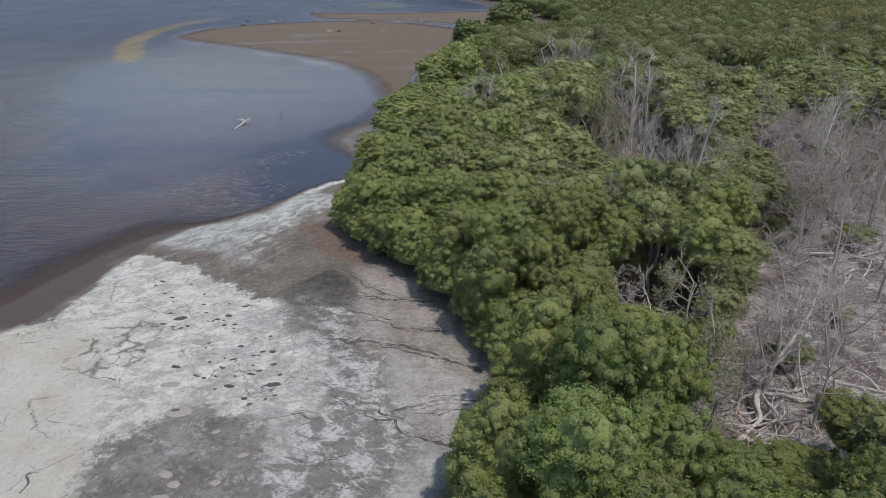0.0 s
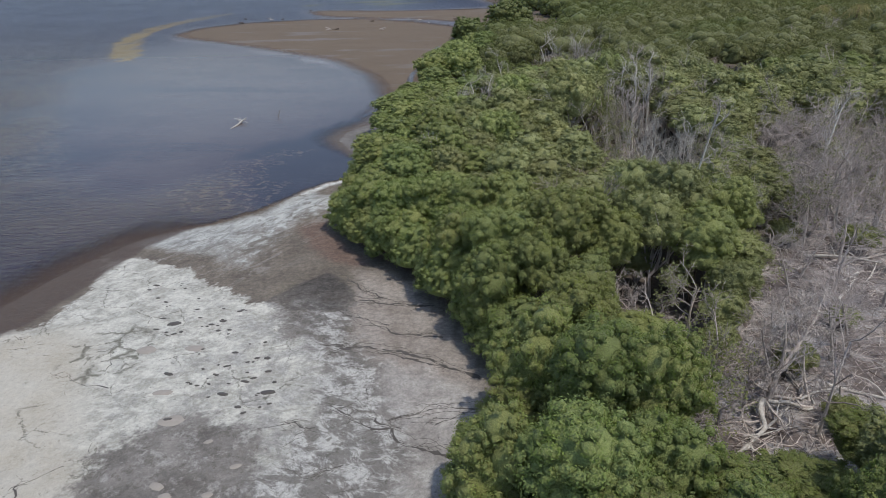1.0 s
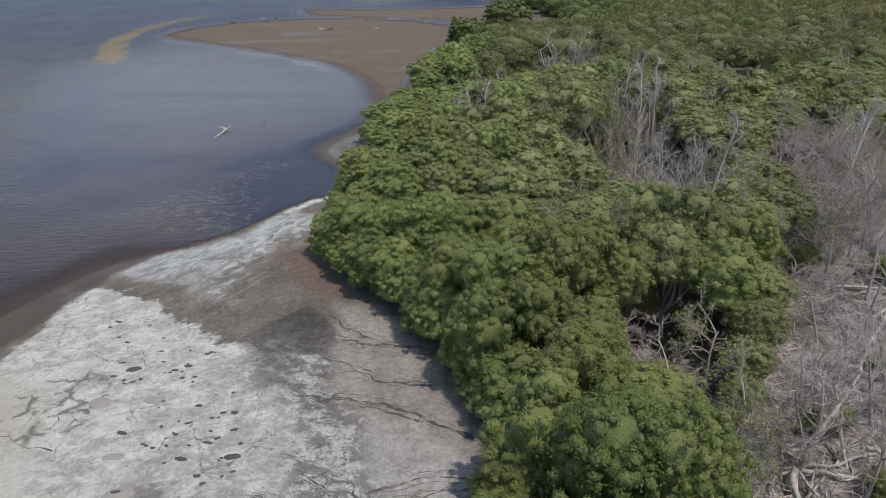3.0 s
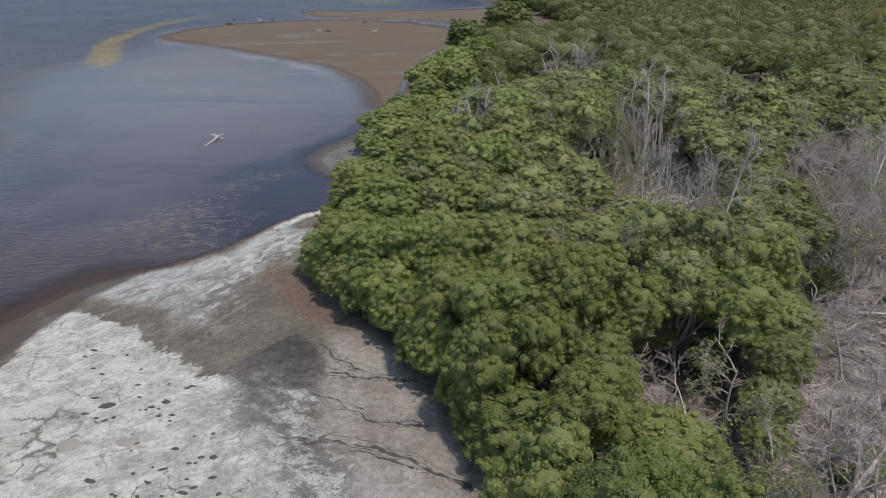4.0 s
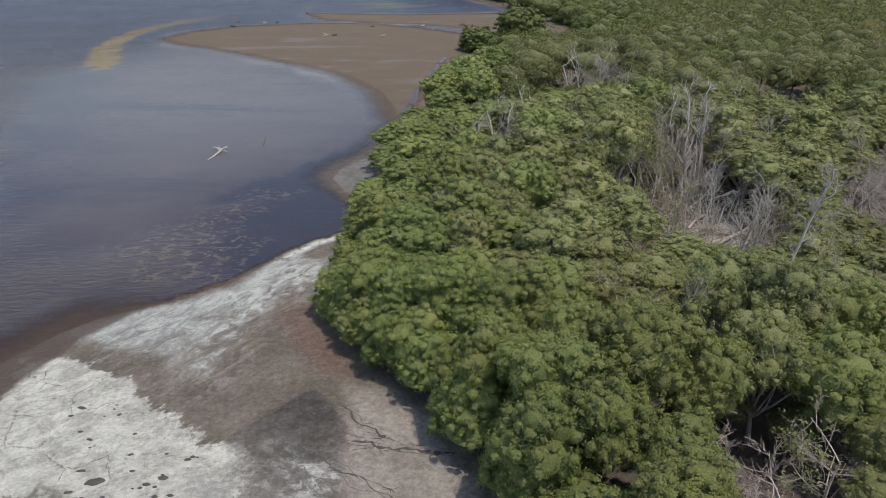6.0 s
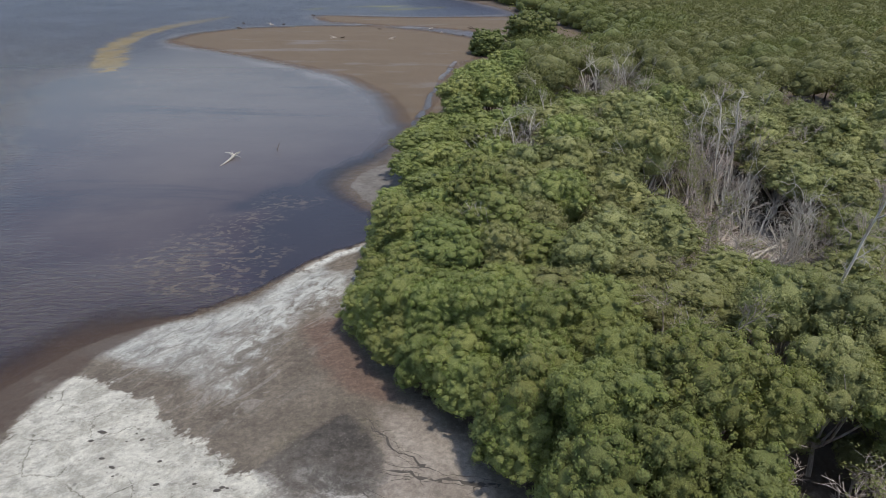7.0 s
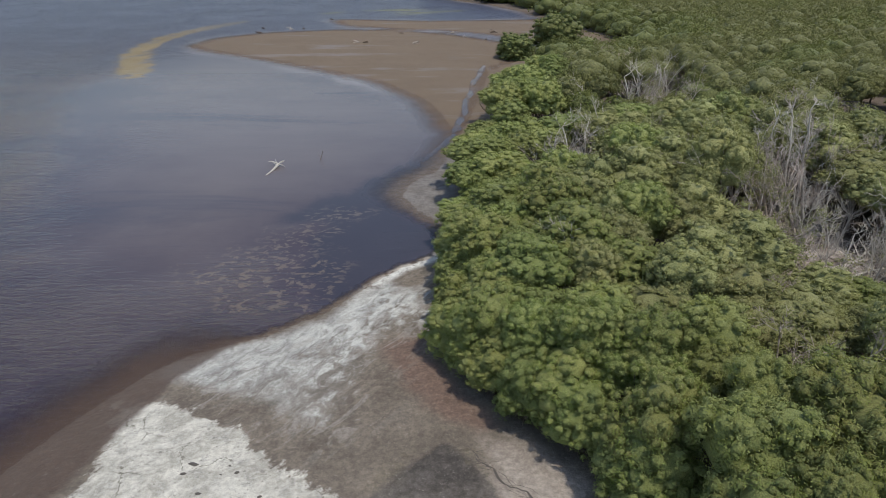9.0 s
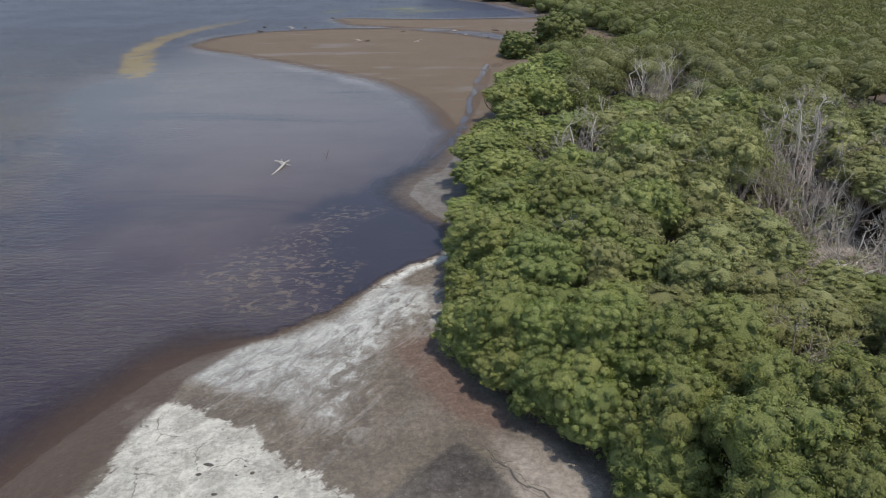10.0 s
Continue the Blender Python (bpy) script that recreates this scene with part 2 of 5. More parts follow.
def crown_soup(rng, radius, base, top, boughs, florets, per, size, low=0.0, soup=None, at=(0, 0, 0), slots=(0, 1), shaggy=0.30, solid=0.86, swell=1.0, fine=True):
    """A crown of domed boughs, each set with florets of small leaves, between the heights base and top."""
    soup = soup or Soup()
    at = np.array(at, dtype=float)
    mid = base + (top - base) * (0.30 if low < -0.4 else 0.45)
    d = fan(boughs, low, rng.uniform(0, 6.3)) + rng.normal(scale=0.10, size=(boughs, 3))
    rb = radius * rng.uniform(0.34, 0.54, boughs) * swell
    reach = np.array([radius, radius, top - mid])[None] - np.stack([rb, rb, rb * 0.74], 1)
    bc = d * reach * rng.uniform(0.76, 1.10, (boughs, 1)) + np.array([0, 0, mid])
    u = np.concatenate([fan(florets, -0.45, rng.uniform(0, 6.3)) for _ in range(boughs)]) + rng.normal(scale=0.15, size=(boughs * florets, 3))
    own = np.repeat(np.arange(boughs), florets)
    shape = np.stack([rb, rb, rb * 0.74], 1)
    p = bc[own] + u * shape[own] * rng.uniform(0.86, 1.07, (len(own), 1))
    gap = np.linalg.norm((p[:, None] - bc[None]) / shape[None], axis=2)
    gap[np.arange(len(own)), own] = 9.0
    keep = (gap.min(axis=1) > 0.80) & (p[:, 2] > base - 0.2)
    p, u, own = p[keep], u[keep], own[keep]
    count = len(p)
    rf = rb[own] * rng.uniform(0.24, 0.50, count) * math.sqrt(17 / florets)
    nrm = unit(u + np.array([0, 0, 0.45]) + rng.normal(scale=0.12, size=u.shape))
    t = unit(np.cross(nrm, rng.normal(size=(count, 3))))
    b = np.cross(nrm, t)
    k = np.repeat(np.arange(count), np.maximum(4, (rf ** 2 / np.mean(rf ** 2) * per)).astype(int))
    total = len(k)
    z = rng.uniform(-0.12, 1.0, total)
    r, phi = np.sqrt(1 - z * z), rng.uniform(0, 6.283, total)
    bulge = (t[k] * np.cos(phi)[:, None] + b[k] * np.sin(phi)[:, None]) * r[:, None] + nrm[k] * (z * 0.72)[:, None]
    ruffle = 1 + 0.18 * np.sin(phi * 5 + k * 1.7) * r + 0.14 * np.sin(phi * 2 + k * 2.9) + rng.normal(scale=0.09, size=total)
    leaves(soup, rng, p[k] + bulge * (rf[k] * ruffle)[:, None] + at, unit(bulge) + rng.normal(scale=shaggy, size=(total, 3)) + np.array([0, 0, 0.25]), size, slots[0])
    if fine:
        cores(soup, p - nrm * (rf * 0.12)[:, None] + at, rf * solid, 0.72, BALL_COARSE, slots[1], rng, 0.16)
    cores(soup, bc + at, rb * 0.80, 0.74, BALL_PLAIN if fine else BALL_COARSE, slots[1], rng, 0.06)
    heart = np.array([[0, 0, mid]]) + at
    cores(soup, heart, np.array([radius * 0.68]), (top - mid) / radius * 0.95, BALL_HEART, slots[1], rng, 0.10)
    if fine:
        # leaves under the boughs and round the heart of the crown
        w = np.concatenate([fan(70, -0.95, rng.uniform(0, 6.3)) for _ in range(boughs)])
        w[:, 2] = -np.abs(w[:, 2]) * 0.9
        k = np.repeat(np.arange(boughs), 70)
        leaves(soup, rng, bc[k] + w * shape[k] * rng.uniform(0.78, 0.98, (len(k), 1)) + at, w + rng.normal(scale=0.45, size=w.shape), size * 1.15, slots[0])
        w = fan(900, -0.98, 0.3) + rng.normal(scale=0.03, size=(900, 3))
        span = np.where(w[:, 2:] < 0, 0.40, 1.0) * np.array([[0, 0, 0.68 * (top - mid) * 0.95]]) + np.array([[radius * 0.68, radius * 0.68, 0]])
        leaves(soup, rng, heart + w * span * rng.uniform(0.96, 1.14, (900, 1)), w + rng.normal(scale=0.45, size=w.shape), size * 1.25, slots[0])
    return soup, p


def bend(rng, a, b, wob=0.12, k=5):
    t = np.linspace(0, 1, k)[:, None]
    a, b = np.asarray(a, float), np.asarray(b, float)
    length = np.linalg.norm(b - a)
    mid = rng.normal(scale=wob * length, size=3)
    return a + (b - a) * t + mid * (t * (1 - t) * 2.2)


def live_tree(name, rng, radius, base, top, boughs, florets, per, size, leaf, low=0.0, twigs=0, roots=0, bark=None):
    tree = new(name)
    olive = leaf == LEAF_OLIVE
    soup, cs = crown_soup(rng, radius, base, top, boughs, florets, per, size, low, shaggy=0.36 if olive else 0.24, solid=0.62 if olive else 0.70)
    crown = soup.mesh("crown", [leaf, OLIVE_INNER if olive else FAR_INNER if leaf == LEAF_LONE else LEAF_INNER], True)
    wood = Soup()
    fork = np.array([rng.normal() * 0.15, rng.normal() * 0.15, base * 0.62])
    tube(wood, bend(rng, (0, 0, -0.15), fork, 0.06), np.linspace(0.17, 0.12, 5), 6)
    picks = rng.choice(len(cs), min(len(cs), 6 + twigs), replace=False)
    for c in cs[picks]:
        tube(wood, bend(rng, fork, c + np.array([0, 0, 0.1 if twigs else -0.25]), 0.10), np.linspace(0.085, 0.022, 5), 4)
    part("trunk", wood.mesh("trunk", [bark or BARK], True), tree)
    part("crown", crown, tree)
    for k in range(roots):
        a = k * 6.283 / roots + rng.uniform(-0.3, 0.3)
        r = rng.uniform(0.7, 1.3)
        arc = [(math.cos(a) * r * s, math.sin(a) * r * s, 1.1 * (1 - s ** 2.0) - 0.12 * s) for s in (0.05, 0.3, 0.6, 0.85, 1.0)]
        root = Soup()
        tube(root, arc, (0.05, 0.045, 0.04, 0.035, 0.03), 4)
        part("prop_root", root.mesh("prop_root", [BARK], True), tree)
    return tree


def twig_spray(soup, rng, p, d, length, radius, level, sides, tips=None):
    """A branch that forks again and again into fine twigs."""
    end = p + d * length
    path = bend(rng, p, end, 0.10, 4 if level > 1 else 3 if level else 2)
    tube(soup, path, np.linspace(radius, radius * 0.55, len(path)), sides)
    if level == 0:
        if tips is not None:
            tips.append(path[-1])
        return
    for _ in range(rng.integers(4, 7) if level == 1 else rng.integers(3, 5)):
        s = rng.uniform(0.3, 1.0)
        q = path[0] + (path[-1] - path[0]) * s
        nd = unit(d + rng.normal(scale=0.68, size=3) + np.array([0, 0, 0.10]))
        twig_spray(soup, rng, q, nd, length * rng.uniform(0.5, 0.75), max(radius * 0.5, 0.012), level - 1, 3 if level < 3 else 4, tips)


def dead_tree(name, rng, height, limbs, level=3, lean=0.1, wood=None, twig=None, leaf=None):
    tree = new(name)
    tips = []
    soup = Soup()
    top = np.array([rng.normal() * lean * height, rng.normal() * lean * height, height * 0.6])
    path = bend(rng, (0, 0, -0.2), top, 0.10, 7)
    tube(soup, path, np.linspace(0.12, 0.05, 7), 6)
    part("trunk", soup.mesh("trunk", [wood or DEADWOOD], True), tree)
    for k in range(limbs):
        s = rng.uniform(0.35, 1.0) if k else 1.0
        p = path[min(6, int(s * 6))]
        a = k * 2.4 + rng.uniform(-0.5, 0.5)
        d = unit(np.array([math.cos(a) * 0.9, math.sin(a) * 0.9, rng.uniform(0.3, 1.2)]))
        limb = Soup()
        twig_spray(limb, rng, p, d, height * rng.uniform(0.22, 0.34), 0.046, level, 4, tips)
        part("branch", limb.mesh("branch", [twig or TWIGWOOD], True), tree)
    if leaf:
        ends = np.repeat(np.array(tips), 3, axis=0)
        ends += rng.normal(scale=0.12, size=ends.shape)
        crown = Soup()
        leaves(crown, rng, ends, rng.normal(size=ends.shape) + np.array([0, 0, 0.8]), 0.15)
        part("crown", crown.mesh("crown", [leaf]), tree)
    return tree


# ---- plan of the place ----
def inside(poly, p):
    """Signed distance of the points p to the outline poly: plus inside."""
    poly = np.asarray(poly, dtype=float)
    x, y = p[:, 0], p[:, 1]
    best = np.full(len(p), 1e9)
    odd = np.zeros(len(p), dtype=bool)
    for (ax, ay), (bx, by) in zip(poly, np.roll(poly, -1, axis=0)):
        dx, dy = bx - ax, by - ay
        t = np.clip(((x - ax) * dx + (y - ay) * dy) / (dx * dx + dy * dy), 0, 1)
        best = np.minimum(best, np.hypot(x - ax - t * dx, y - ay - t * dy))
        cross = (ay > y) != (by > y)
        odd ^= cross & (x < dx * (y - ay) / (dy if dy else 1e-9) + ax)
    return np.where(odd, best, -best)


def along(line, p):
    """Distance of the points p to an open line."""
    best = np.full(len(p), 1e9)
    for (ax, ay), (bx, by) in zip(line[:-1], line[1:]):
        dx, dy = bx - ax, by - ay
        t = np.clip(((p[:, 0] - ax) * dx + (p[:, 1] - ay) * dy) / (dx * dx + dy * dy), 0, 1)
        best = np.minimum(best, np.hypot(p[:, 0] - ax - t * dx, p[:, 1] - ay - t * dy))
    return best


FOREST = [(0.5, -60), (0, 15), (-0.1, 21.9), (1.6, 25.5), (3.6, 28.5), (2.2, 32.5), (0.2, 37), (-2.3, 41.5), (-6.3, 46), (-9.0, 51.2), (-9.4, 57), (-8.9, 63), (-8.6, 70),
          (-8.5, 77), (-7.5, 87), (-6.0, 95), (-4.0, 104), (-2.2, 119), (0.4, 129), (4.6, 137), (12, 142), (21, 148), (30, 159), (38, 173), (31, 189), (25.5, 216), (18, 254), (8, 282), (-30, 335), (-60, 460), (900, 460), (900, -60)]
BEACH = [(-80, -60), (-60, 5), (-45, 25), (-34, 36), (-29.8, 40), (-28.5, 43.9), (-27.1, 47), (-25.2, 50.3), (-23.1, 52.4), (-19.3, 54.3), (-16.1, 57.1), (-13.4, 61.2), (-11.4, 63.8),
         (-8.9, 65.7), (-8.2, 68), (-8.4, 72), (-10.6, 75.5), (-12.4, 79.5), (-11.4, 83.5), (-8.7, 87.5), (-7.2, 95), (-4.8, 110), (-2.0, 128), (0, 146), (9, 160), (14, 150), (10, 60), (10, -60)]
SPIT = [(-66, 179), (-64, 191), (-54.5, 201), (-37, 206), (-22, 205), (-7, 195), (5, 181), (11, 168), (5.5, 160), (0.4, 150), (-3.2, 134), (-4.6, 119), (-6.0, 108), (-7.2, 104.5), (-8.6, 112.5), (-11.5, 122.5), (-18.5, 135.5), (-26, 143.8), (-33, 150.2), (-42, 158.3), (-51.5, 166), (-61, 173.5)]
BAR = [(-40.6, 231), (-13, 226), (8, 227), (21, 229), (30, 215), (36, 190), (34, 168), (22, 147), (14, 144), (12, 165), (9.5, 184), (7.8, 196), (-6.6, 206.5), (-20.8, 211), (-35.7, 219)]
ALGAE_BAR = [(-50.7, 249.8), (-38.8, 259.7), (-15.6, 265.2), (-3, 256.5), (-18.7, 246.7), (-36.7, 243.3)]
WEED = [(-66.3, 137.5), (-63.0, 138.5), (-64.5, 150), (-69.5, 160.5), (-74.5, 175), (-76, 190), (-74, 206), (-70, 218), (-66, 229), (-68, 231), (-74, 222), (-79, 209), (-81.3, 192), (-80.3, 176), (-76.3, 161), (-70.5, 148)]
SALT_A = [(-60, -20), (-42, 22), (-33, 33), (-28.4, 36.2), (-25.2, 38), (-24.6, 43), (-25.7, 47.3), (-23, 47.3), (-21, 46.3), (-18.2, 44.6), (-16.8, 43), (-14.2, 41.5), (-12, 39.8), (-10.3, 39.2), (-8.2, 36.5),
          (-6.5, 33.5), (-4.4, 31.8), (-3.9, 28), (-1.6, 25.5), (-1, 22), (-1, -20)]
SALT_B = [(-24.8, 50.2), (-23.7, 51.7), (-19.2, 53.7), (-16, 56.2), (-13.6, 59.6), (-12.2, 61.4), (-11.2, 60.2), (-9.0, 60.0), (-8.2, 58.0), (-9.0, 54.9), (-11.2, 55.4), (-12.4, 54.6), (-12.8, 51.0), (-13.4, 47.2), (-14.6, 45.4), (-17.2, 47.0), (-19.6, 48.0), (-22.3, 49.2)]
PALE_GREY = [(-4.4, 31), (-2.6, 32.5), (2.2, 30), (1.2, 25), (-0.3, 22), (-0.5, 8), (-1.4, 2), (-4.2, 4.5), (-6.2, 10), (-5.6, 22), (-3.2, 26)]
SWIRL = [(-9.2, 40), (-6.4, 39.2), (-5.4, 35.5), (-3.4, 32.4), (-2.8, 28.6), (-0.6, 25.4), (-2.2, 21.5), (-4.5, 14), (-8.6, 14), (-8.4, 24), (-6.6, 28.6), (-7.4, 33.5)]
PALE_CREAM = [(-60, -20), (-42, 22), (-33, 33), (-28.4, 36), (-24.4, 37), (-21.5, 36), (-19.5, 31), (-18, 27), (-15.5, 24), (-14.5, 15), (-14, -20)]
GREY_MUD = [(-16.6, 25.5), (-14, 28), (-12, 28.2), (-9.5, 27.8), (-8.2, 25), (-8, 21.6), (-8.3, 15), (-9.6, 9.5), (-12.2, 6.5), (-14.6, 10), (-15.6, 17)]
GREY_NORTH = [(-10.6, 38.4), (-8.2, 40.4), (-6.3, 40.2), (-5.6, 36.5), (-7.4, 34.6), (-9.6, 35.6)]
RED_BROWN = [(-12, 52.6), (-9.4, 54.5), (-8.7, 51), (-6.3, 46.6), (-5.2, 45.3), (-6.2, 44.7), (-8, 45.8), (-10.4, 48.5)]
TAN = [(-6.2, 44.6), (-4.6, 44.4), (-2.1, 42.3), (0.3, 36.6), (2.6, 31.6), (1.8, 28.6), (0.3, 25.5), (-2.4, 28.6), (-4.7, 32.9), (-6.1, 38.2)]
DARK_MUD = [(-11.6, 39.9), (-9.6, 42.8), (-8.1, 44.3), (-6.7, 42.7), (-5.7, 40.6), (-5.9, 38.2), (-8.0, 38.4), (-10, 38.8)]
DEAD_ZONE = [(10.7, 22), (11.4, 28), (13.6, 30.6), (16.4, 32.8), (19.4, 38.5), (23.6, 46), (27.6, 54), (29, 61), (32, 68), (37, 71), (48, 68), (60, 50), (42, 28), (30, 20), (24, 20.5), (17, 22)]
HOLLOW = [(10.0, 31.8), (10.4, 37.6), (13.2, 38.2), (15.0, 36.4), (14.2, 33.4), (12.0, 31.2)]
CLEARING = [(18.2, 58), (16.8, 66), (20.5, 76), (25, 77), (24.8, 68), (23.6, 57.5), (21, 56)]
GAP_NORTH = [(12.0, 99), (14, 105), (17.5, 113), (22, 118.5), (29, 119.5), (27.5, 114), (22, 108), (17, 101)]
RILL = [(0.2, 153), (-1.2, 147), (-2.0, 140), (-3.4, 134), (-3.6, 127), (-5.0, 120), (-5.2, 113), (-6.3, 107), (-6.7, 102), (-8.2, 97), (-11.4, 88.5)]
CHANNEL = [(-7.2, 104), (-8.3, 95), (-12, 89.5), (-16, 83.5), (-21, 77), (-24, 72), (-19, 72.5), (-19, 68), (-19, 62), (-16, 58), (-11.9, 62.6), (-8.5, 66.7), (-8.8, 71), (-13, 77), (-12.8, 83), (-8.6, 89)]
SHALLOW = [(-66, 134), (-58, 165), (-40, 156), (-10, 124), (-6, 104), (-12, 90), (-20, 78.5), (-29, 66), (-36, 70), (-44, 84), (-56, 108)]
SCUM = [(-27.5, 63), (-24, 68), (-18, 76), (-16, 75), (-19, 68.5), (-15.5, 62.5), (-16.5, 57.8), (-21.5, 57.8), (-25, 59.5)]


def land_at(p):
    """Signed distance to the water's edge: plus on land."""
    d = np.maximum.reduce([inside(BEACH, p), inside(FOREST, p) - 1.2, inside(SPIT, p), inside(BAR, p)])
    return np.minimum(d, along(RILL, p) - 0.45)


def spaced(fine, step, lo, hi, grow=1.12, far=3500):
    """Grid lines, fine between lo and hi and ever wider beyond."""
    mid = list(np.arange(lo, hi + step, step))
    a, s = mid[0], step
    left = []
    while a > -far:
        s *= grow
        a -= s
        left.append(a)
    b, s = mid[-1], step
    right = []
    while b < far:
        s = min(s * grow, fine) if b < 260 else s * grow * 1.1
        b += s
        right.append(b)
    return np.array(left[::-1] + mid + right)


def sheet(name, xs, ys, height, fields, mat):
    gx, gy = np.meshgrid(xs, ys)
    p = np.stack([gx.ravel(), gy.ravel()], 1)
    v = np.column_stack([p, height(p)])
    i = (np.arange(len(ys) - 1)[:, None] * len(xs) + np.arange(len(xs) - 1)[None, :]).ravel()
    me = mesh_from(name, v, [np.stack([i, i + 1, i + 1 + len(xs), i + len(xs)], 1)], [mat], smooth=True)
    for key, f in fields.items():
        a = me.attributes.new(key, "FLOAT", "POINT")
        a.data.foreach_set("value", np.clip(f(p), -40, 40).astype(np.float32))
    return new(name, me)


def ground_height(p):
    d = land_at(p)
    up = 0.30 * (1 - np.exp(-np.clip(d, 0, None) / 9.0)) + 0.012 * np.clip(d, 0, 4)
    down = -0.9 * (1 - np.exp(np.clip(d, None, 0) / 16.0)) - 0.02
    z = np.where(d > 0, up, down)
    ripple = np.array([noise.noise(Vector((x * 0.35, y * 0.35, 0))) + 0.5 * noise.noise(Vector((x * 1.1, y * 1.1, 3.0))) for x, y in p])
    return z + ripple * 0.05 * np.clip(d / 4.0, 0, 1)


def ground_material():
    n = Nodes("salt_flat_mud")
    xyz = n.node("ShaderNodeSeparateXYZ", {0: n.pos()})
    px, py = xyz.outputs[0], xyz.outputs[1]
    big, mid, fine = n.noise(0.22, 5, 0.6), n.noise(0.9, 8, 0.68), n.noise(5.0, 5, 0.65)
    frac = n.noise(0.33, 11, 0.70)
    grit = n.noise(22.0, 3, 0.6)
    col = n.mix(n.rng(frac, 0.3, 0.7), (0.122, 0.104, 0.085), (0.195, 0.168, 0.138))
    col = n.mix(n.edge("tan", 0.8, 3.0, frac), col, n.mix(n.rng(frac, 0.35, 0.65), (0.238, 0.208, 0.180), (0.322, 0.288, 0.254)))
    col = n.mix(n.math("MULTIPLY", n.edge("red", 0.7, 2.6, frac), 0.9), col, n.mix(fine, (0.118, 0.076, 0.060), (0.180, 0.126, 0.102)))
    ragged = n.math("ADD", n.math("MULTIPLY", frac, 0.55), n.math("MULTIPLY", n.noise(1.8, 10, 0.74), 0.45))
    # second salt fan: a milky white wash, wrinkled by the retreating water
    wrinkle = n.noise(1.7, 6, 0.62, n.grain(62, 1.7), warp=0.9)
    crease = n.noise(0.9, 5, 0.6, n.grain(66, 1.5), warp=1.0)
    east = n.rng(px, -19.0, -10.5)
    body_b = n.rng(n.math("ADD", n.attr("salt_b"), n.math("MULTIPLY", n.math("SUBTRACT", ragged, 0.5), 4.0)), -0.7, 0.7)
    fold = n.math("ADD", n.math("MULTIPLY", n.math("SUBTRACT", wrinkle, 0.5), 3.4), n.math("MULTIPLY", n.math("SUBTRACT", crease, 0.5), 3.0))
    fold = n.rng(n.math("ADD", fold, n.rng(n.attr("land"), 0.6, 7.0, 0.85, -0.22)), -0.50, 0.60)
    b = n.math("MULTIPLY", body_b, n.math("ADD", n.math("MULTIPLY", fold, n.rng(east, 0, 1, 0.42, 0.92)), n.rng(east, 0, 1, 0.42, 0.04)))
    col = n.mix(b, col, n.mix(n.rng(crease, 0.35, 0.65), (0.31, 0.320, 0.310), (0.50, 0.513, 0.488)))
    rim = n.math("MULTIPLY", n.rng(n.attr("land"), -0.6, -0.1), n.rng(n.attr("land"), 0.4, 1.2, 1.0, 0.0))
    rim = n.math("MULTIPLY", n.math("MULTIPLY", rim, n.rng(mid, 0.36, 0.52)), n.math("MULTIPLY", n.rng(py, 66.6, 67.8, 1.0, 0.0), n.rng(px, -16.0, -12.0)))
    col = n.mix(rim, col, (0.56, 0.57, 0.54))
    # pale and dark streaks left by the water beside the fan
    flow = n.noise(0.9, 7, 0.66, n.grain(58, 3.2), warp=0.9)
    by_fan = n.math("MULTIPLY", n.rng(n.attr("salt_b"), -4.2, -0.4), n.rng(n.attr("land"), 0.5, 2.0))
    col = n.mix(n.math("MULTIPLY", n.math("MULTIPLY", n.rng(flow, 0.53, 0.60), by_fan), 0.50), col, (0.29, 0.275, 0.255))
    col = n.mix(n.math("MULTIPLY", n.math("MULTIPLY", n.rng(flow, 0.46, 0.40), by_fan), 0.40), col, (0.090, 0.070, 0.058))
    # main salt crust with pitted, foamy skin
    a = n.edge("salt_a", 0.20, 7.5, n.math("ADD", n.math("MULTIPLY", ragged, 0.6), n.math("MULTIPLY", n.noise(1.2, 9, 0.74, n.grain(55, 3.0)), 0.4)))
    puff = n.noise(1.1, 6, 0.60, n.grain(20, 1.6), warp=0.5)
    crust = n.mix(n.rng(puff, 0.38, 0.62), (0.365, 0.356, 0.314), (0.565, 0.556, 0.498))
    crust = n.mix(n.math("MULTIPLY", n.rng(n.noise(1.3, 10, 0.74), 0.53, 0.62), 0.45), crust, (0.240, 0.234, 0.220))
    veil = n.math("MULTIPLY", n.rng(n.noise(0.42, 9, 0.70, n.stretch(n.pos(), (1.0, 1.3, 1.0), 25), warp=0.4), 0.44, 0.60), n.rng(px, -17.0, -10.0, 0.12, 0.75))
    crust = n.mix(veil, crust, n.mix(n.rng(ragged, 0.4, 0.6), (0.225, 0.216, 0.205), (0.36, 0.352, 0.335)))
    blotch = n.math("MULTIPLY", n.rng(n.noise(3.2, 7, 0.70), 0.50, 0.60), 0.38)
    crust = n.mix(blotch, crust, (0.60, 0.595, 0.545))
    pits = n.math("MAXIMUM", n.rng(n.cell(1.25, feature="F1"), 0.10, 0.15, 1.0, 0.0), n.rng(n.cell(3.4, feature="F1"), 0.12, 0.20, 1.0, 0.0))
    crust = n.mix(n.math("MULTIPLY", n.math("MULTIPLY", pits, n.rng(mid, 0.46, 0.56)), 0.65), crust, (0.20, 0.19, 0.175))
    cream = n.mix(n.rng(big, 0.35, 0.65), (0.425, 0.390, 0.322), (0.492, 0.462, 0.395))
    cream = n.mix(n.math("MULTIPLY", n.rng(frac, 0.42, 0.62), 0.45), cream, (0.530, 0.515, 0.462))
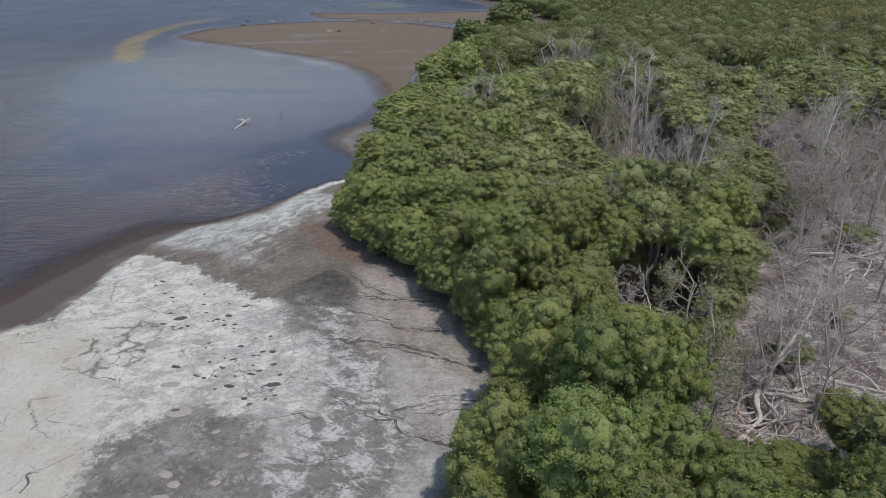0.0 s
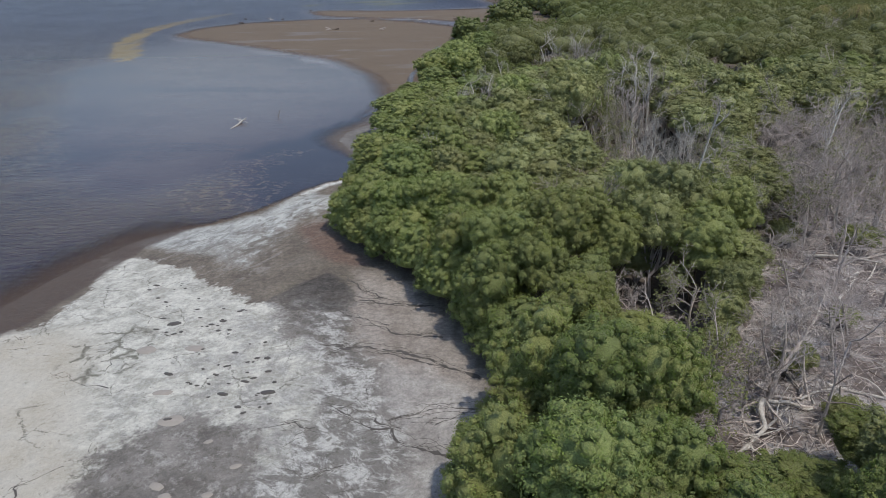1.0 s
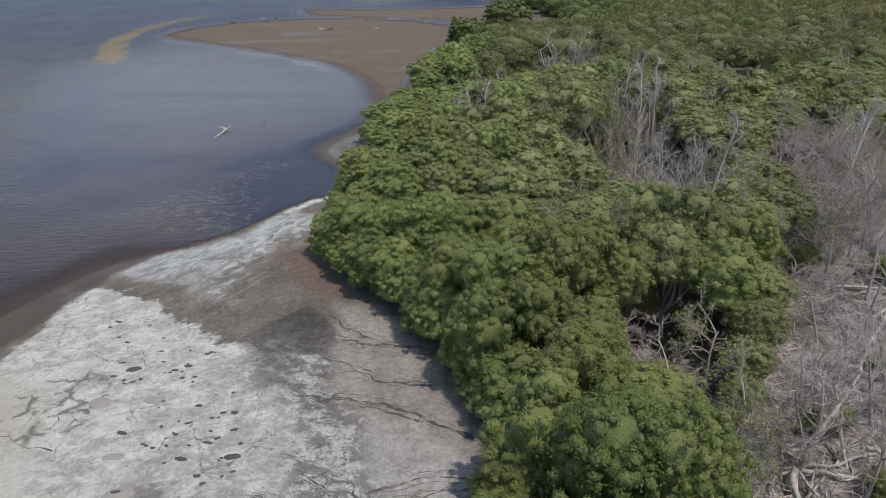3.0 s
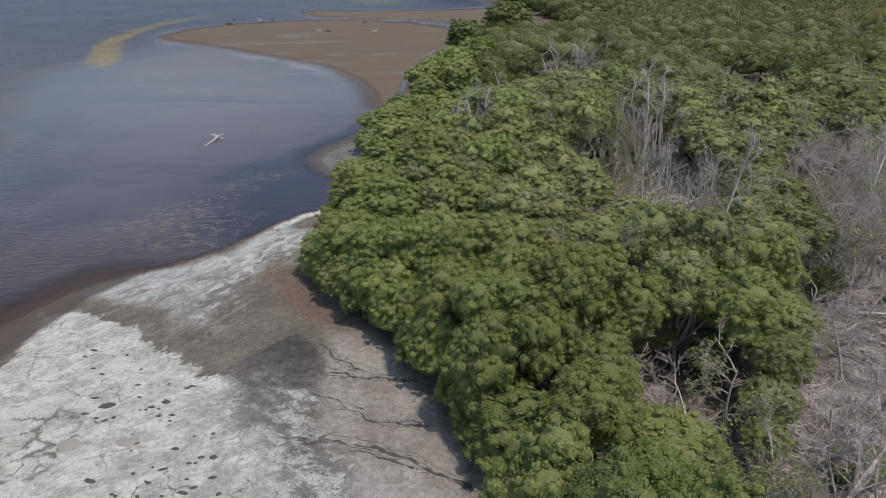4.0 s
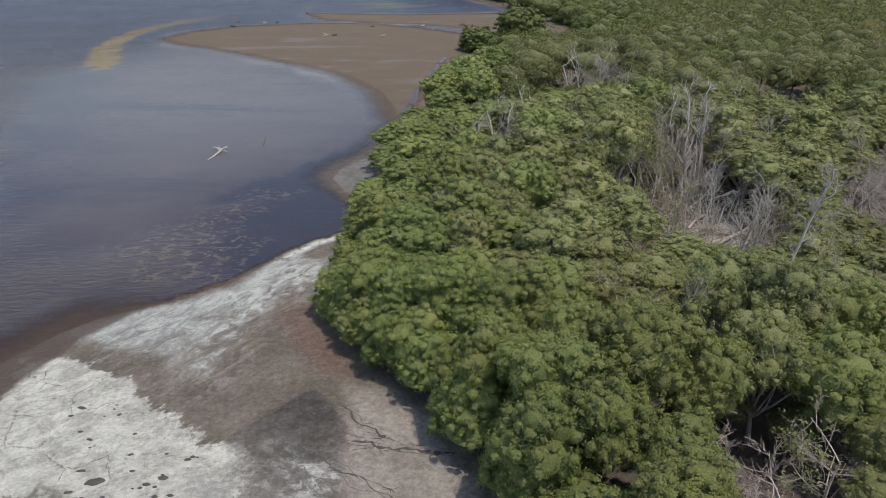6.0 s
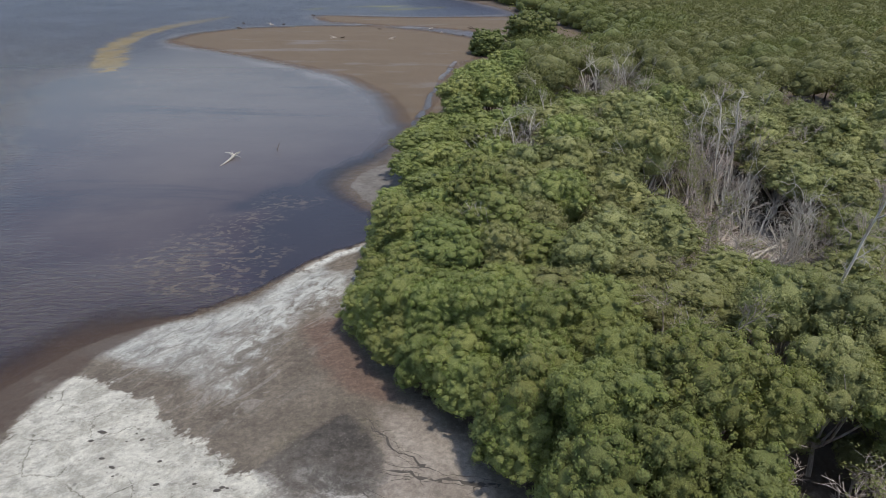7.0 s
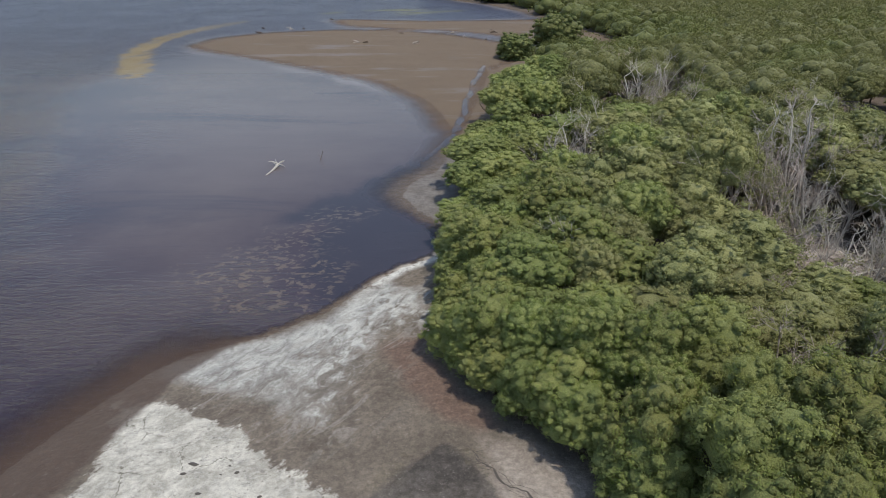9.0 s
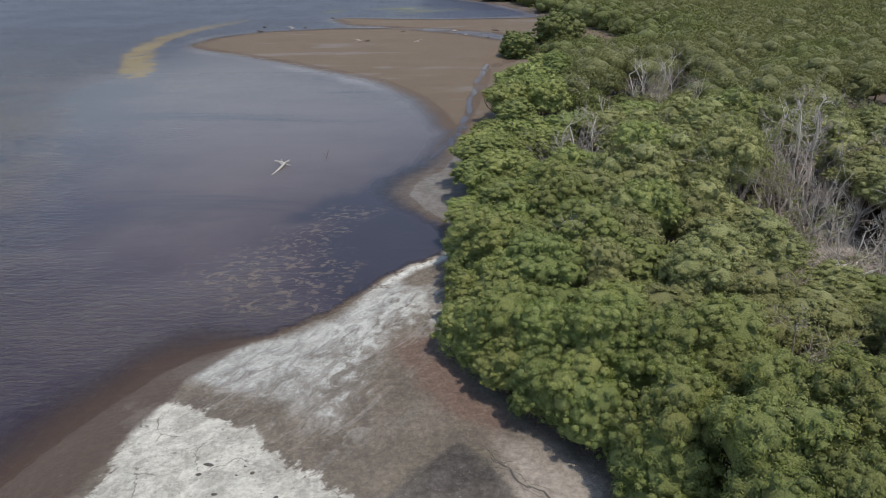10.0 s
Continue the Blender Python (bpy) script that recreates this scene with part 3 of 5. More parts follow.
    cream = n.mix(n.math("MULTIPLY", n.rng(n.noise(1.7, 6, 0.7), 0.56, 0.72), 0.45), cream, (0.27, 0.25, 0.215))
    crust = n.mix(n.edge("cream", 1.6, 5.0, frac), crust, cream)
    warped = n.node("ShaderNodeVectorMath", {0: n.pos(), 1: n.node("ShaderNodeTexNoise", {"Vector": n.pos(), "Scale": 1.1, "Detail": 8.0, "Roughness": 0.7}).outputs["Color"]}, operation="ADD").outputs[0]
    crack = n.rng(n.cell(0.40, warped), 0.0, n.rng(fine, 0.3, 0.7, 0.004, 0.030), 1.0, 0.0)
    crack = n.math("MULTIPLY", crack, n.rng(n.noise(0.38, 3), 0.50, 0.58))
    plates = n.rng(n.math("ADD", n.math("POWER", n.math("DIVIDE", n.math("ADD", px, 19.6), 2.9), 2.0), n.math("POWER", n.math("DIVIDE", n.math("SUBTRACT", py, 34.2), 3.4), 2.0)), 0.5, 1.1, 1.0, 0.0)
    split = n.rng(n.cell(0.62, warped), 0.0, n.rng(n.noise(1.6, 6, 0.7), 0.36, 0.62, 0.004, 0.17), 1.0, 0.0)
    crack = n.math("MAXIMUM", crack, n.math("MULTIPLY", n.math("MULTIPLY", split, plates), n.rng(n.noise(0.8, 5, 0.7), 0.42, 0.52)))
    crust = n.mix(n.math("MULTIPLY", crack, 0.85), crust, (0.115, 0.112, 0.085))
    col = n.mix(a, col, crust)
    # damp grey mud that breaks through the salt
    mud = n.mix(n.rng(frac, 0.32, 0.68), (0.108, 0.096, 0.086), (0.228, 0.212, 0.194))
    mud = n.mix(n.math("MULTIPLY", n.rng(n.noise(1.1, 10, 0.74), 0.52, 0.64), 0.55), mud, (0.37, 0.36, 0.335))
    mud = n.mix(n.math("MULTIPLY", n.rng(n.noise(1.9, 9, 0.76), 0.54, 0.58), 0.55), mud, (0.085, 0.072, 0.060))
    col = n.mix(n.math("MULTIPLY", n.edge("grey", 0.7, 9.0, ragged), 0.92), col, mud)
    col = n.mix(n.math("MULTIPLY", n.edge("pale", 1.0, 3.0, frac), 0.9), col, n.mix(n.rng(frac, 0.35, 0.65), (0.292, 0.273, 0.252), (0.402, 0.384, 0.360)))
    swirl = n.noise(1.1, 10, 0.76, n.grain(-25, 1.4), warp=0.45)
    patchy = n.mix(n.rng(swirl, 0.45, 0.57), (0.165, 0.155, 0.142), (0.50, 0.495, 0.47))
    patchy = n.mix(n.math("MULTIPLY", n.rng(n.noise(2.2, 9, 0.76, warp=0.3), 0.545, 0.60), 0.8), patchy, (0.075, 0.068, 0.058))
    thread = n.rng(n.math("ABSOLUTE", n.math("SUBTRACT", n.noise(0.55, 10, 0.74, warp=0.3), 0.5)), 0.0, 0.011, 1.0, 0.0)
    patchy = n.mix(n.math("MULTIPLY", thread, 0.75), patchy, (0.085, 0.080, 0.070))
    col = n.mix(n.math("MULTIPLY", n.edge("swirl", 0.9, 4.0, frac), 0.85), col, patchy)
    col = n.mix(n.math("MULTIPLY", n.math("MULTIPLY", n.edge("dark", 0.22, 3.0, ragged), n.rng(py, 37.6, 42.2, 0.40, 1.0)), 0.90), col, n.mix(n.rng(ragged, 0.40, 0.60), (0.046, 0.042, 0.040), (0.104, 0.096, 0.090)))
    # olive film of algae round the dark mud
    film = n.math("MULTIPLY", n.rng(n.attr("dark"), -1.5, -0.2), n.rng(n.attr("dark"), 0.1, 1.0, 1.0, 0.0))
    col = n.mix(n.math("MULTIPLY", n.math("MULTIPLY", film, n.rng(ragged, 0.46, 0.58)), n.rng(py, 40.0, 43.0, 0.0, 0.60)), col, (0.105, 0.094, 0.058))
    # clods and shell grit of the open mud
    clod = n.noise(2.6, 9, 0.78)
    open_mud = n.math("SUBTRACT", 1.0, n.math("MAXIMUM", a, body_b))
    col = n.hsv(col, v=n.math("ADD", 1.0, n.math("MULTIPLY", open_mud, n.rng(clod, 0.36, 0.64, -0.17, 0.20))))
    col = n.mix(n.math("MULTIPLY", n.math("MULTIPLY", open_mud, n.rng(n.noise(5.2, 6, 0.74), 0.61, 0.65)), 0.26), col, (0.34, 0.315, 0.28))
    # sandbar
    sand = n.mix(n.noise(0.16, 6, 0.6, n.stretch(n.pos(), (0.5, 1.0, 1.0), 20)), (0.114, 0.085, 0.058), (0.166, 0.127, 0.092))
    # wet film on the sand, with the sky's pale sheen painted into its colour
    wet_sheen = n.rng(n.noise(0.10, 6, 0.62, n.stretch(n.pos(), (0.35, 1.4, 1.0), 8)), 0.55, 0.63)
    sand = n.mix(n.math("MULTIPLY", wet_sheen, 0.45), sand, (0.195, 0.188, 0.192))
    spit = n.rng(n.math("ADD", n.attr("spit"), n.math("MULTIPLY", n.math("SUBTRACT", big, 0.5), 4.0)), -7.0, -2.5)
    col = n.mix(spit, col, sand)
    col = n.mix(n.math("MULTIPLY", n.edge("algae", 1.0, 14.0, n.noise(0.13, 6, 0.7)), 0.85), col, n.mix(mid, (0.12, 0.12, 0.04), (0.20, 0.185, 0.075)))
    # pale wet mud in the cove
    cove = n.math("MULTIPLY", n.rng(py, 71.0, 75.0), n.rng(py, 88.0, 98.0, 1.0, 0.0))
    col = n.mix(n.math("MULTIPLY", cove, n.rng(frac, 0.30, 0.55, 0.5, 0.95)), col, n.mix(n.rng(mid, 0.4, 0.6), (0.140, 0.132, 0.128), (0.200, 0.191, 0.184)))
    # forest floor: dark litter, paler bare mud among the dead trees
    litter = n.mix(mid, (0.07, 0.055, 0.045), (0.17, 0.14, 0.12))
    bare = n.mix(n.rng(n.noise(0.45, 7, 0.68), 0.44, 0.62), (0.150, 0.124, 0.112), (0.45, 0.425, 0.405))
    bare = n.mix(n.math("MULTIPLY", n.rng(n.noise(7.0, 4, 0.7), 0.45, 0.6), 0.6), bare, (0.17, 0.14, 0.13))
    litter = n.mix(n.edge("bare", 1.0, 4.0, mid), litter, bare)
    col = n.mix(n.edge("forest", 0.6, 2.0, frac), col, litter)
    # wet rust-brown margin, broad where the flat is low
    reach = n.rng(px, -28.0, -19.0, 4.4, 0.15)
    near = n.math("MULTIPLY", n.rng(py, 62.0, 74.0, 1.0, 0.0), n.rng(px, -23.0, -17.0, 1.0, 0.0))
    wet = n.math("SUBTRACT", reach, n.math("ADD", n.attr("land"), n.math("MULTIPLY", n.math("SUBTRACT", frac, 0.5), 2.6)))
    wet = n.math("MULTIPLY", n.rng(wet, -0.5, 0.6), near)
    col = n.mix(n.math("MULTIPLY", wet, 0.88), col, n.mix(fine, (0.060, 0.039, 0.030), (0.098, 0.065, 0.049)))
    # pebble and fleck tones also stand in for faint shading of the relief
    pebble = n.noise(4.4, 9, 0.76)
    fleck = n.noise(3.6, 6, 0.72)
    col = n.mix(n.math("MULTIPLY", n.rng(fleck, 0.615, 0.635), 0.40), col, (0.10, 0.09, 0.08))
    col = n.mix(n.math("MULTIPLY", n.rng(n.noise(4.3, 6, 0.72, n.stretch(n.pos(), (1.0, 1.0, 1.0), 40)), 0.63, 0.655), 0.18), col, (0.45, 0.44, 0.41))
    col = n.hsv(col, v=n.math("MULTIPLY", n.rng(grit, 0.35, 0.65, 0.92, 1.08), n.mix(n.edge("cream", 1.6, 5.0, frac), n.rng(pebble, 0.38, 0.62, 0.87, 1.13), n.rng(pebble, 0.3, 0.7, 0.90, 1.10))))
    h = n.math("ADD", n.math("MULTIPLY", frac, 1.2), n.math("ADD", n.math("MULTIPLY", fine, 0.35), n.math("MULTIPLY", wrinkle, 0.4)))
    rough = n.rng(wet, 0, 1, 0.85, 0.5)
    return n.done(n.surface(col, rough, n.bump(n.math("ADD", h, n.math("MULTIPLY", pebble, 1.6)), 0.7, 0.13), Specular_IOR_Level=0.3))


def water_material():
    n = Nodes("turbid_lagoon_water")
    pos = n.pos()
    split = n.node("ShaderNodeSeparateXYZ", {0: pos})
    big = n.noise(0.06, 6, 0.62)
    mid = n.noise(1.5, 8, 0.70, n.grain(10, 1.3), warp=0.4)
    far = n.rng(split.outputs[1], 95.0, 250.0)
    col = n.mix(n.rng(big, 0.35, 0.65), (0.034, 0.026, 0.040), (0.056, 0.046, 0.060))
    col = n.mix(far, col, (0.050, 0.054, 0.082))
    lagoon = n.mix(n.noise(0.09, 7, 0.62, n.stretch(pos, (0.45, 1.3, 1.0))), (0.082, 0.067, 0.069), (0.140, 0.118, 0.116))
    col = n.mix(n.math("MULTIPLY", n.edge("shallow", 16.0, 12.0, big), 0.95), col, lagoon)
    drift = n.rng(n.noise(0.07, 7, 0.66, n.stretch(pos, (0.4, 1.5, 1.0), -10), warp=0.5), 0.54, 0.66)
    col = n.mix(n.math("MULTIPLY", drift, 0.45), col, (0.036, 0.038, 0.056))
    col = n.mix(n.math("MULTIPLY", n.edge("channel", 1.3, 6.0, n.noise(0.2, 7, 0.66, warp=0.5)), 0.85), col, (0.034, 0.034, 0.048))
    weedy = n.edge("weed", 1.0, 7.0, n.noise(0.22, 7, 0.70))
    col = n.mix(n.math("MULTIPLY", weedy, n.rng(split.outputs[1], 175.0, 230.0, 0.85, 0.35)), col, (0.200, 0.132, 0.034))
    bloom = n.math("MULTIPLY", n.rng(n.noise(0.09, 7, 0.68, n.stretch(pos, (0.5, 1.6, 1.0), 8)), 0.46, 0.58), n.edge("algae", 3.0, 10.0, big))
    col = n.mix(n.math("MULTIPLY", bloom, 0.85), col, (0.150, 0.142, 0.048))
    fringe = n.math("MULTIPLY", n.math("MULTIPLY", n.rng(n.math("ADD", n.attr("land"), n.math("MULTIPLY", n.math("SUBTRACT", big, 0.5), 12.0)), -7.0, -2.0), n.rng(split.outputs[1], 112.0, 135.0)), n.rng(mid, 0.38, 0.58, 0.5, 1.0))
    col = n.mix(n.math("MULTIPLY", fringe, 0.75), col, (0.215, 0.200, 0.205))
    scum = n.math("MULTIPLY", n.rng(mid, 0.52, 0.56), n.edge("scum", 2.0, 12.0, n.noise(0.3, 5, 0.65)))
    col = n.mix(n.math("MULTIPLY", scum, 0.62), col, (0.150, 0.120, 0.098))
    waves = n.noise(1.0, 4, 0.6, n.stretch(pos, (0.55, 2.2, 1.0), 14), warp=0.5)
    small = n.noise(4.0, 3, 0.6, n.stretch(pos, (0.6, 1.8, 1.0), 14))
    calm = n.rng(n.attr("shallow"), -18.0, 0.0, 1.0, 0.05)
    calm = n.math("MULTIPLY", calm, n.rng(n.attr("channel"), -5.0, 1.0, 1.0, 0.08))
    calm = n.math("MULTIPLY", calm, n.rng(big, 0.35, 0.62, 0.45, 1.25))
    h = n.math("MULTIPLY", n.math("ADD", waves, n.math("MULTIPLY", small, 0.35)), calm)
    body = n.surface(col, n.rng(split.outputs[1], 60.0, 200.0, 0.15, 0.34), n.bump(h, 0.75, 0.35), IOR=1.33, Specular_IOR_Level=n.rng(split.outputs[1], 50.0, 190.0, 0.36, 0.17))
    clear = n.node("ShaderNodeBsdfTransparent", {"Color": (0.95, 0.90, 0.86)}).outputs[0]
    edge_noise = n.noise(0.4, 7, 0.66)
    reach = n.math("MINIMUM", n.rng(split.outputs[0], -26.0, -19.0, -5.0, -0.9), n.rng(split.outputs[1], 67.0, 84.0, -0.9, -4.5))
    thick = n.rng(n.math("ADD", n.attr("land"), n.math("MULTIPLY", n.math("SUBTRACT", edge_noise, 0.5), 2.4)), reach, -0.1, 1.0, 0.15)
    thick = n.math("MAXIMUM", thick, n.rng(n.math("ADD", n.attr("rill"), n.math("MULTIPLY", n.math("SUBTRACT", edge_noise, 0.5), 1.6)), 0.2, 0.8, 0.85, 0.0))
    return n.done(n.node("ShaderNodeMixShader", {0: thick, 1: clear, 2: body}).outputs[0])


XS = spaced(6.0, 0.30, -34, 6)
YS = spaced(5.0, 0.30, 18, 68, 1.06)
ground = sheet("ground", XS, YS, ground_height, {
    "land": land_at, "tan": lambda p: inside(TAN, p), "red": lambda p: inside(RED_BROWN, p), "salt_a": lambda p: inside(SALT_A, p), "salt_b": lambda p: inside(SALT_B, p),
    "cream": lambda p: inside(PALE_CREAM, p), "pale": lambda p: inside(PALE_GREY, p), "swirl": lambda p: inside(SWIRL, p), "grey": lambda p: np.maximum(inside(GREY_MUD, p), inside(GREY_NORTH, p)), "dark": lambda p: inside(DARK_MUD, p),
    "spit": lambda p: np.maximum(inside(SPIT, p), inside(BAR, p)), "algae": lambda p: inside(ALGAE_BAR, p), "forest": lambda p: inside(FOREST, p) - 1.3,
    "bare": lambda p: np.maximum.reduce([inside(DEAD_ZONE, p), inside(CLEARING, p), inside(HOLLOW, p)])}, ground_material())
tagged(ground, "tidal flat of cracked white salt crust and brown mud", "ground", kind="structure")
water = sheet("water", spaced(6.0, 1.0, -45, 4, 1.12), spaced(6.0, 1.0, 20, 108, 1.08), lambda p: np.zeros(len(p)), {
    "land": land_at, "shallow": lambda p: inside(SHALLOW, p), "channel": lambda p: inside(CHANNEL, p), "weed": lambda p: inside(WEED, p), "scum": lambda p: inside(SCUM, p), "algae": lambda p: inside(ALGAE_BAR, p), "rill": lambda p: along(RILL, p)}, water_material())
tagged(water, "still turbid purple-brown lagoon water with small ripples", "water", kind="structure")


def z_at(x, y):
    d = float(land_at(np.array([[x, y]]))[0])
    return (0.30 * (1 - math.exp(-max(d, 0) / 9.0)) + 0.012 * min(max(d, 0), 4)) if d > 0 else 0.0


# ---- trees ----
R = np.random.default_rng(7)
NEAR_GREEN = [live_tree("mangrove_tree", R, 2.75, 2.0, 7.8, 10, 25, 52, 0.106, LEAF_GREEN) for _ in range(4)]
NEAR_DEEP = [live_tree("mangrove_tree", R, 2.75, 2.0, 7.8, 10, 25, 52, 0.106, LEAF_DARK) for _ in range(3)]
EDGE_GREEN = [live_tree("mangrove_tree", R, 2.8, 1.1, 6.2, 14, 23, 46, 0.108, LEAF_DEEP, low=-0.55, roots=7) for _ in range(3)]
NEAR_OLIVE = [live_tree("mangrove_tree", R, 2.7, 2.6, 7.8, 10, 25, 50, 0.106, LEAF_OLIVE, twigs=7, bark=DEADWOOD) for _ in range(4)]
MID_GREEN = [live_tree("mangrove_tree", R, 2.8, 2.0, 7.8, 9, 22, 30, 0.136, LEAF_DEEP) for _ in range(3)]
MID_OLIVE = [live_tree("mangrove_tree", R, 2.7, 2.5, 7.8, 9, 22, 30, 0.134, LEAF_OLIVE, twigs=6, bark=DEADWOOD) for _ in range(3)]
THIN = [dead_tree("mangrove_tree", R, h, 7, lean=0.06, leaf=LEAF_OLIVE) for h in (8.0, 7.0, 7.5)]
BARE = [dead_tree("dead_tree", R, h, k, lean=l) for h, k, l in ((8.5, 6, 0.08), (7.5, 7, 0.12), (9.0, 5, 0.12), (6.5, 6, 0.10), (8.0, 6, 0.06))]
WHITE = [dead_tree("dead_tree", R, h, 6, level=2, lean=0.10, wood=BLEACHED, twig=BLEACHED) for h in (7.0, 8.0, 6.2)]
SHRUB = [dead_tree("dead_shrub", R, h, 6, level=2, lean=0.05, wood=TWIGWOOD) for h in (2.6, 3.4, 2.0)]
LABELS = {
    "green": "dense dark green mangrove tree with a lumpy rounded crown",
    "edge": "green mangrove tree with low skirts and prop roots beside the mud",
    "olive": "thin olive-green mangrove tree with grey twigs showing through",
    "bare": "leafless grey dead tree with fine twigs, standing on bare mud",
    "white": "bleached pale dead tree with bare forked limbs among mangroves",
    "shrub": "small leafless grey shrub on bare mud among fallen branches",
}
GROUPS = {"bare": "dead trees of the clearing", "white": "bleached trees of the wood", "shrub": "dead shrubs of the clearing"}
for kind_name, group_obs in (("green", NEAR_GREEN + NEAR_DEEP + MID_GREEN), ("edge", EDGE_GREEN), ("olive", NEAR_OLIVE + MID_OLIVE + THIN), ("bare", BARE), ("white", WHITE), ("shrub", SHRUB)):
    for o in group_obs:
        tagged(o, LABELS[kind_name], "shrub" if kind_name == "shrub" else "tree", GROUPS.get(kind_name, "mangrove trees of the shore wood"))
USED, FAR = set(), Soup()


def plant(template, x, y, radius_scale, height_scale, turn, tilt=(0.0, 0.0)):
    m = Matrix.LocRotScale((x, y, z_at(x, y) - 0.02), Euler((tilt[0], tilt[1], turn)), (radius_scale, radius_scale, height_scale))
    if template.name not in USED:
        USED.add(template.name)
        template.matrix_basis = m
        return template
    c = copy_thing(template, Matrix())
    c.matrix_basis = m
    return c


# crowns that stand out: place, height of the top, radius, 1 for a thin olive one
CROWNS = [(7.6, 39, 8.4, 2.7, 0), (3.7, 38.2, 7.6, 2.4, 0), (0.8, 40.5, 5.8, 2.1, 0), (3.0, 35.6, 6.3, 2.3, 0), (-2.2, 45.2, 4.6, 2.2, 0), (-5.2, 50.3, 5.3, 2.4, 0), (7.1, 31, 6.8, 2.4, 0),
          (4.8, 26.8, 6.7, 2.4, 0), (7.2, 24.2, 8.0, 2.6, 0), (9.2, 23.2, 8.0, 2.1, 0), (14.6, 17.4, 6.6, 1.5, 0), (8.4, 19.8, 6.4, 2.1, 0), (11.0, 18.9, 4.9, 2.0, 0), (2.6, 20.6, 5.8, 2.3, 0), (5.4, 19.0, 7.8, 2.6, 0)]
CROWNS += [(-2.6, 54.5, 6.4, 2.5, 0), (0.7, 54.2, 6.4, 2.1, 1), (5.9, 52.3, 6.8, 2.4, 1), (-0.2, 63, 7.5, 2.6, 0), (6, 61.5, 7.6, 2.5, 0), (8.7, 74, 8.4, 2.7, 0), (13.2, 67.5, 9.8, 2.7, 1),
           (14.0, 44.8, 8.2, 2.2, 1), (16.2, 43.4, 8.2, 2.4, 1), (-0.8, 47.2, 6.5, 2.3, 0), (2.1, 46.1, 6.6, 2.3, 0), (13.8, 39.6, 7.4, 2.2, 1), (16.3, 38.7, 6.8, 2.4, 0), (17.2, 35.6, 4.8, 1.5, 1), (18.1, 22.6, 3.9, 2.0, 0), (20.6, 21.8, 4.4, 2.4, 0), (13.2, 18.2, 3.8, 1.6, 0), (5.9, 36.0, 6.9, 1.9, 0), (0.6, 45.6, 5.0, 1.9, 0), (5.8, 40.9, 7.2, 2.0, 0), (-3.3, 48.4, 5.4, 1.9, 0)]
PLANTED = []
GAPS = [(3.2, 56.6, 1.5), (12.2, 34.8, 3.2), (2.6, 79.5, 4.6), (6.3, 75.0, 3.6), (11.2, 41.7, 1.9), (13.8, 35.6, 1.3), (41, 98, 4.2), (38.5, 87.5, 3.4), (46, 101, 3.0), (13.2, 74.7, 1.4),
        (18.5, 56, 1.6)]


# heights of the canopy: place and height
TOPS = [(7.6, 38.3, 8.0), (3.7, 37.2, 7.1), (3, 34.9, 5.3), (7.1, 30.3, 5.9), (4.8, 25.9, 6.3), (6.9, 23.3, 7.8), (3.7, 23.7, 5.7), (9.2, 22.2, 7.9), (-4.3, 49, 4.9), (-2.8, 53.6, 5.9), (1.5, 54, 6.1),
        (5.3, 51.5, 6.2), (-0.3, 62.2, 7.2), (6, 60.7, 7.2), (4.5, 84.7, 5.8), (8.7, 73.4, 8.0), (13.2, 67.1, 9.3), (19, 83.3, 9.0), (11.9, 42.8, 8.0), (14.8, 42.6, 8.0), (-0.9, 46.3, 6.1), (2, 45.2, 6.1)]
TOPS += [(3.7, 39.2, 7.0), (8.2, 40.3, 8.0), (12.3, 40.4, 6.8), (6.5, 96.8, 7.8), (15, 116, 7.3), (15.4, 81.6, 8.1), (9.7, 70.3, 7.6), (30, 116.6, 6.8), (34.3, 101.7, 7.6), (62.6, 146.6, 6.2), (49, 172, 6.8),
         (0, 78.4, 4.6), (15, 36, 9.0), (45.7, 92.7, 6.9), (40, 105, 8.1), (1.3, 19, 5.3), (5.3, 18.3, 7.6), (17, 52, 4.8), (19.5, 55, 3.8), (13, 95, 5.6), (17, 98.5, 5.0), (9, 89, 5.6), (13, 91, 5.2), (14, 56, 5.4), (20, 50, 5.2), (-6, 58, 5.6), (-5, 68, 5.8), (9, 125, 6.4)]


def canopy_top(x, y, edge):
    w = [(1.0 / ((x - a) ** 2 + (y - b) ** 2 + 4.0) ** 1.5, c) for a, b, c in TOPS]
    h = sum(k * c for k, c in w) / sum(k for k, c in w)
    return min(h, 2.7 + 0.84 * edge) + 0.5 * noise.noise(Vector((x * 0.13, y * 0.13, 5.0)))


def low_front(x, y, top):
    """The wood is low in front of the clearing."""
    if y < 24 and 10.3 < x < 17:
        return min(top, 22.3 * (1 - y / 23.6))
    if y < 26 and x >= 17:
        return min(top, 22.3 * (1 - y / 26.5))
    if 8.6 < x < 14.5 and 27 < y < 33:
        return min(top, 5.4 - 0.6 * (y - 28))
    return top


def is_olive(x, y, edge):
    v = noise.noise(Vector((x * 0.07, y * 0.07, 9.0)))
    return edge > 10.0 and v + 0.05 * min(edge - 10.0, 8) + R.uniform(-0.25, 0.25) > (0.04 if edge > 13 else 0.14)


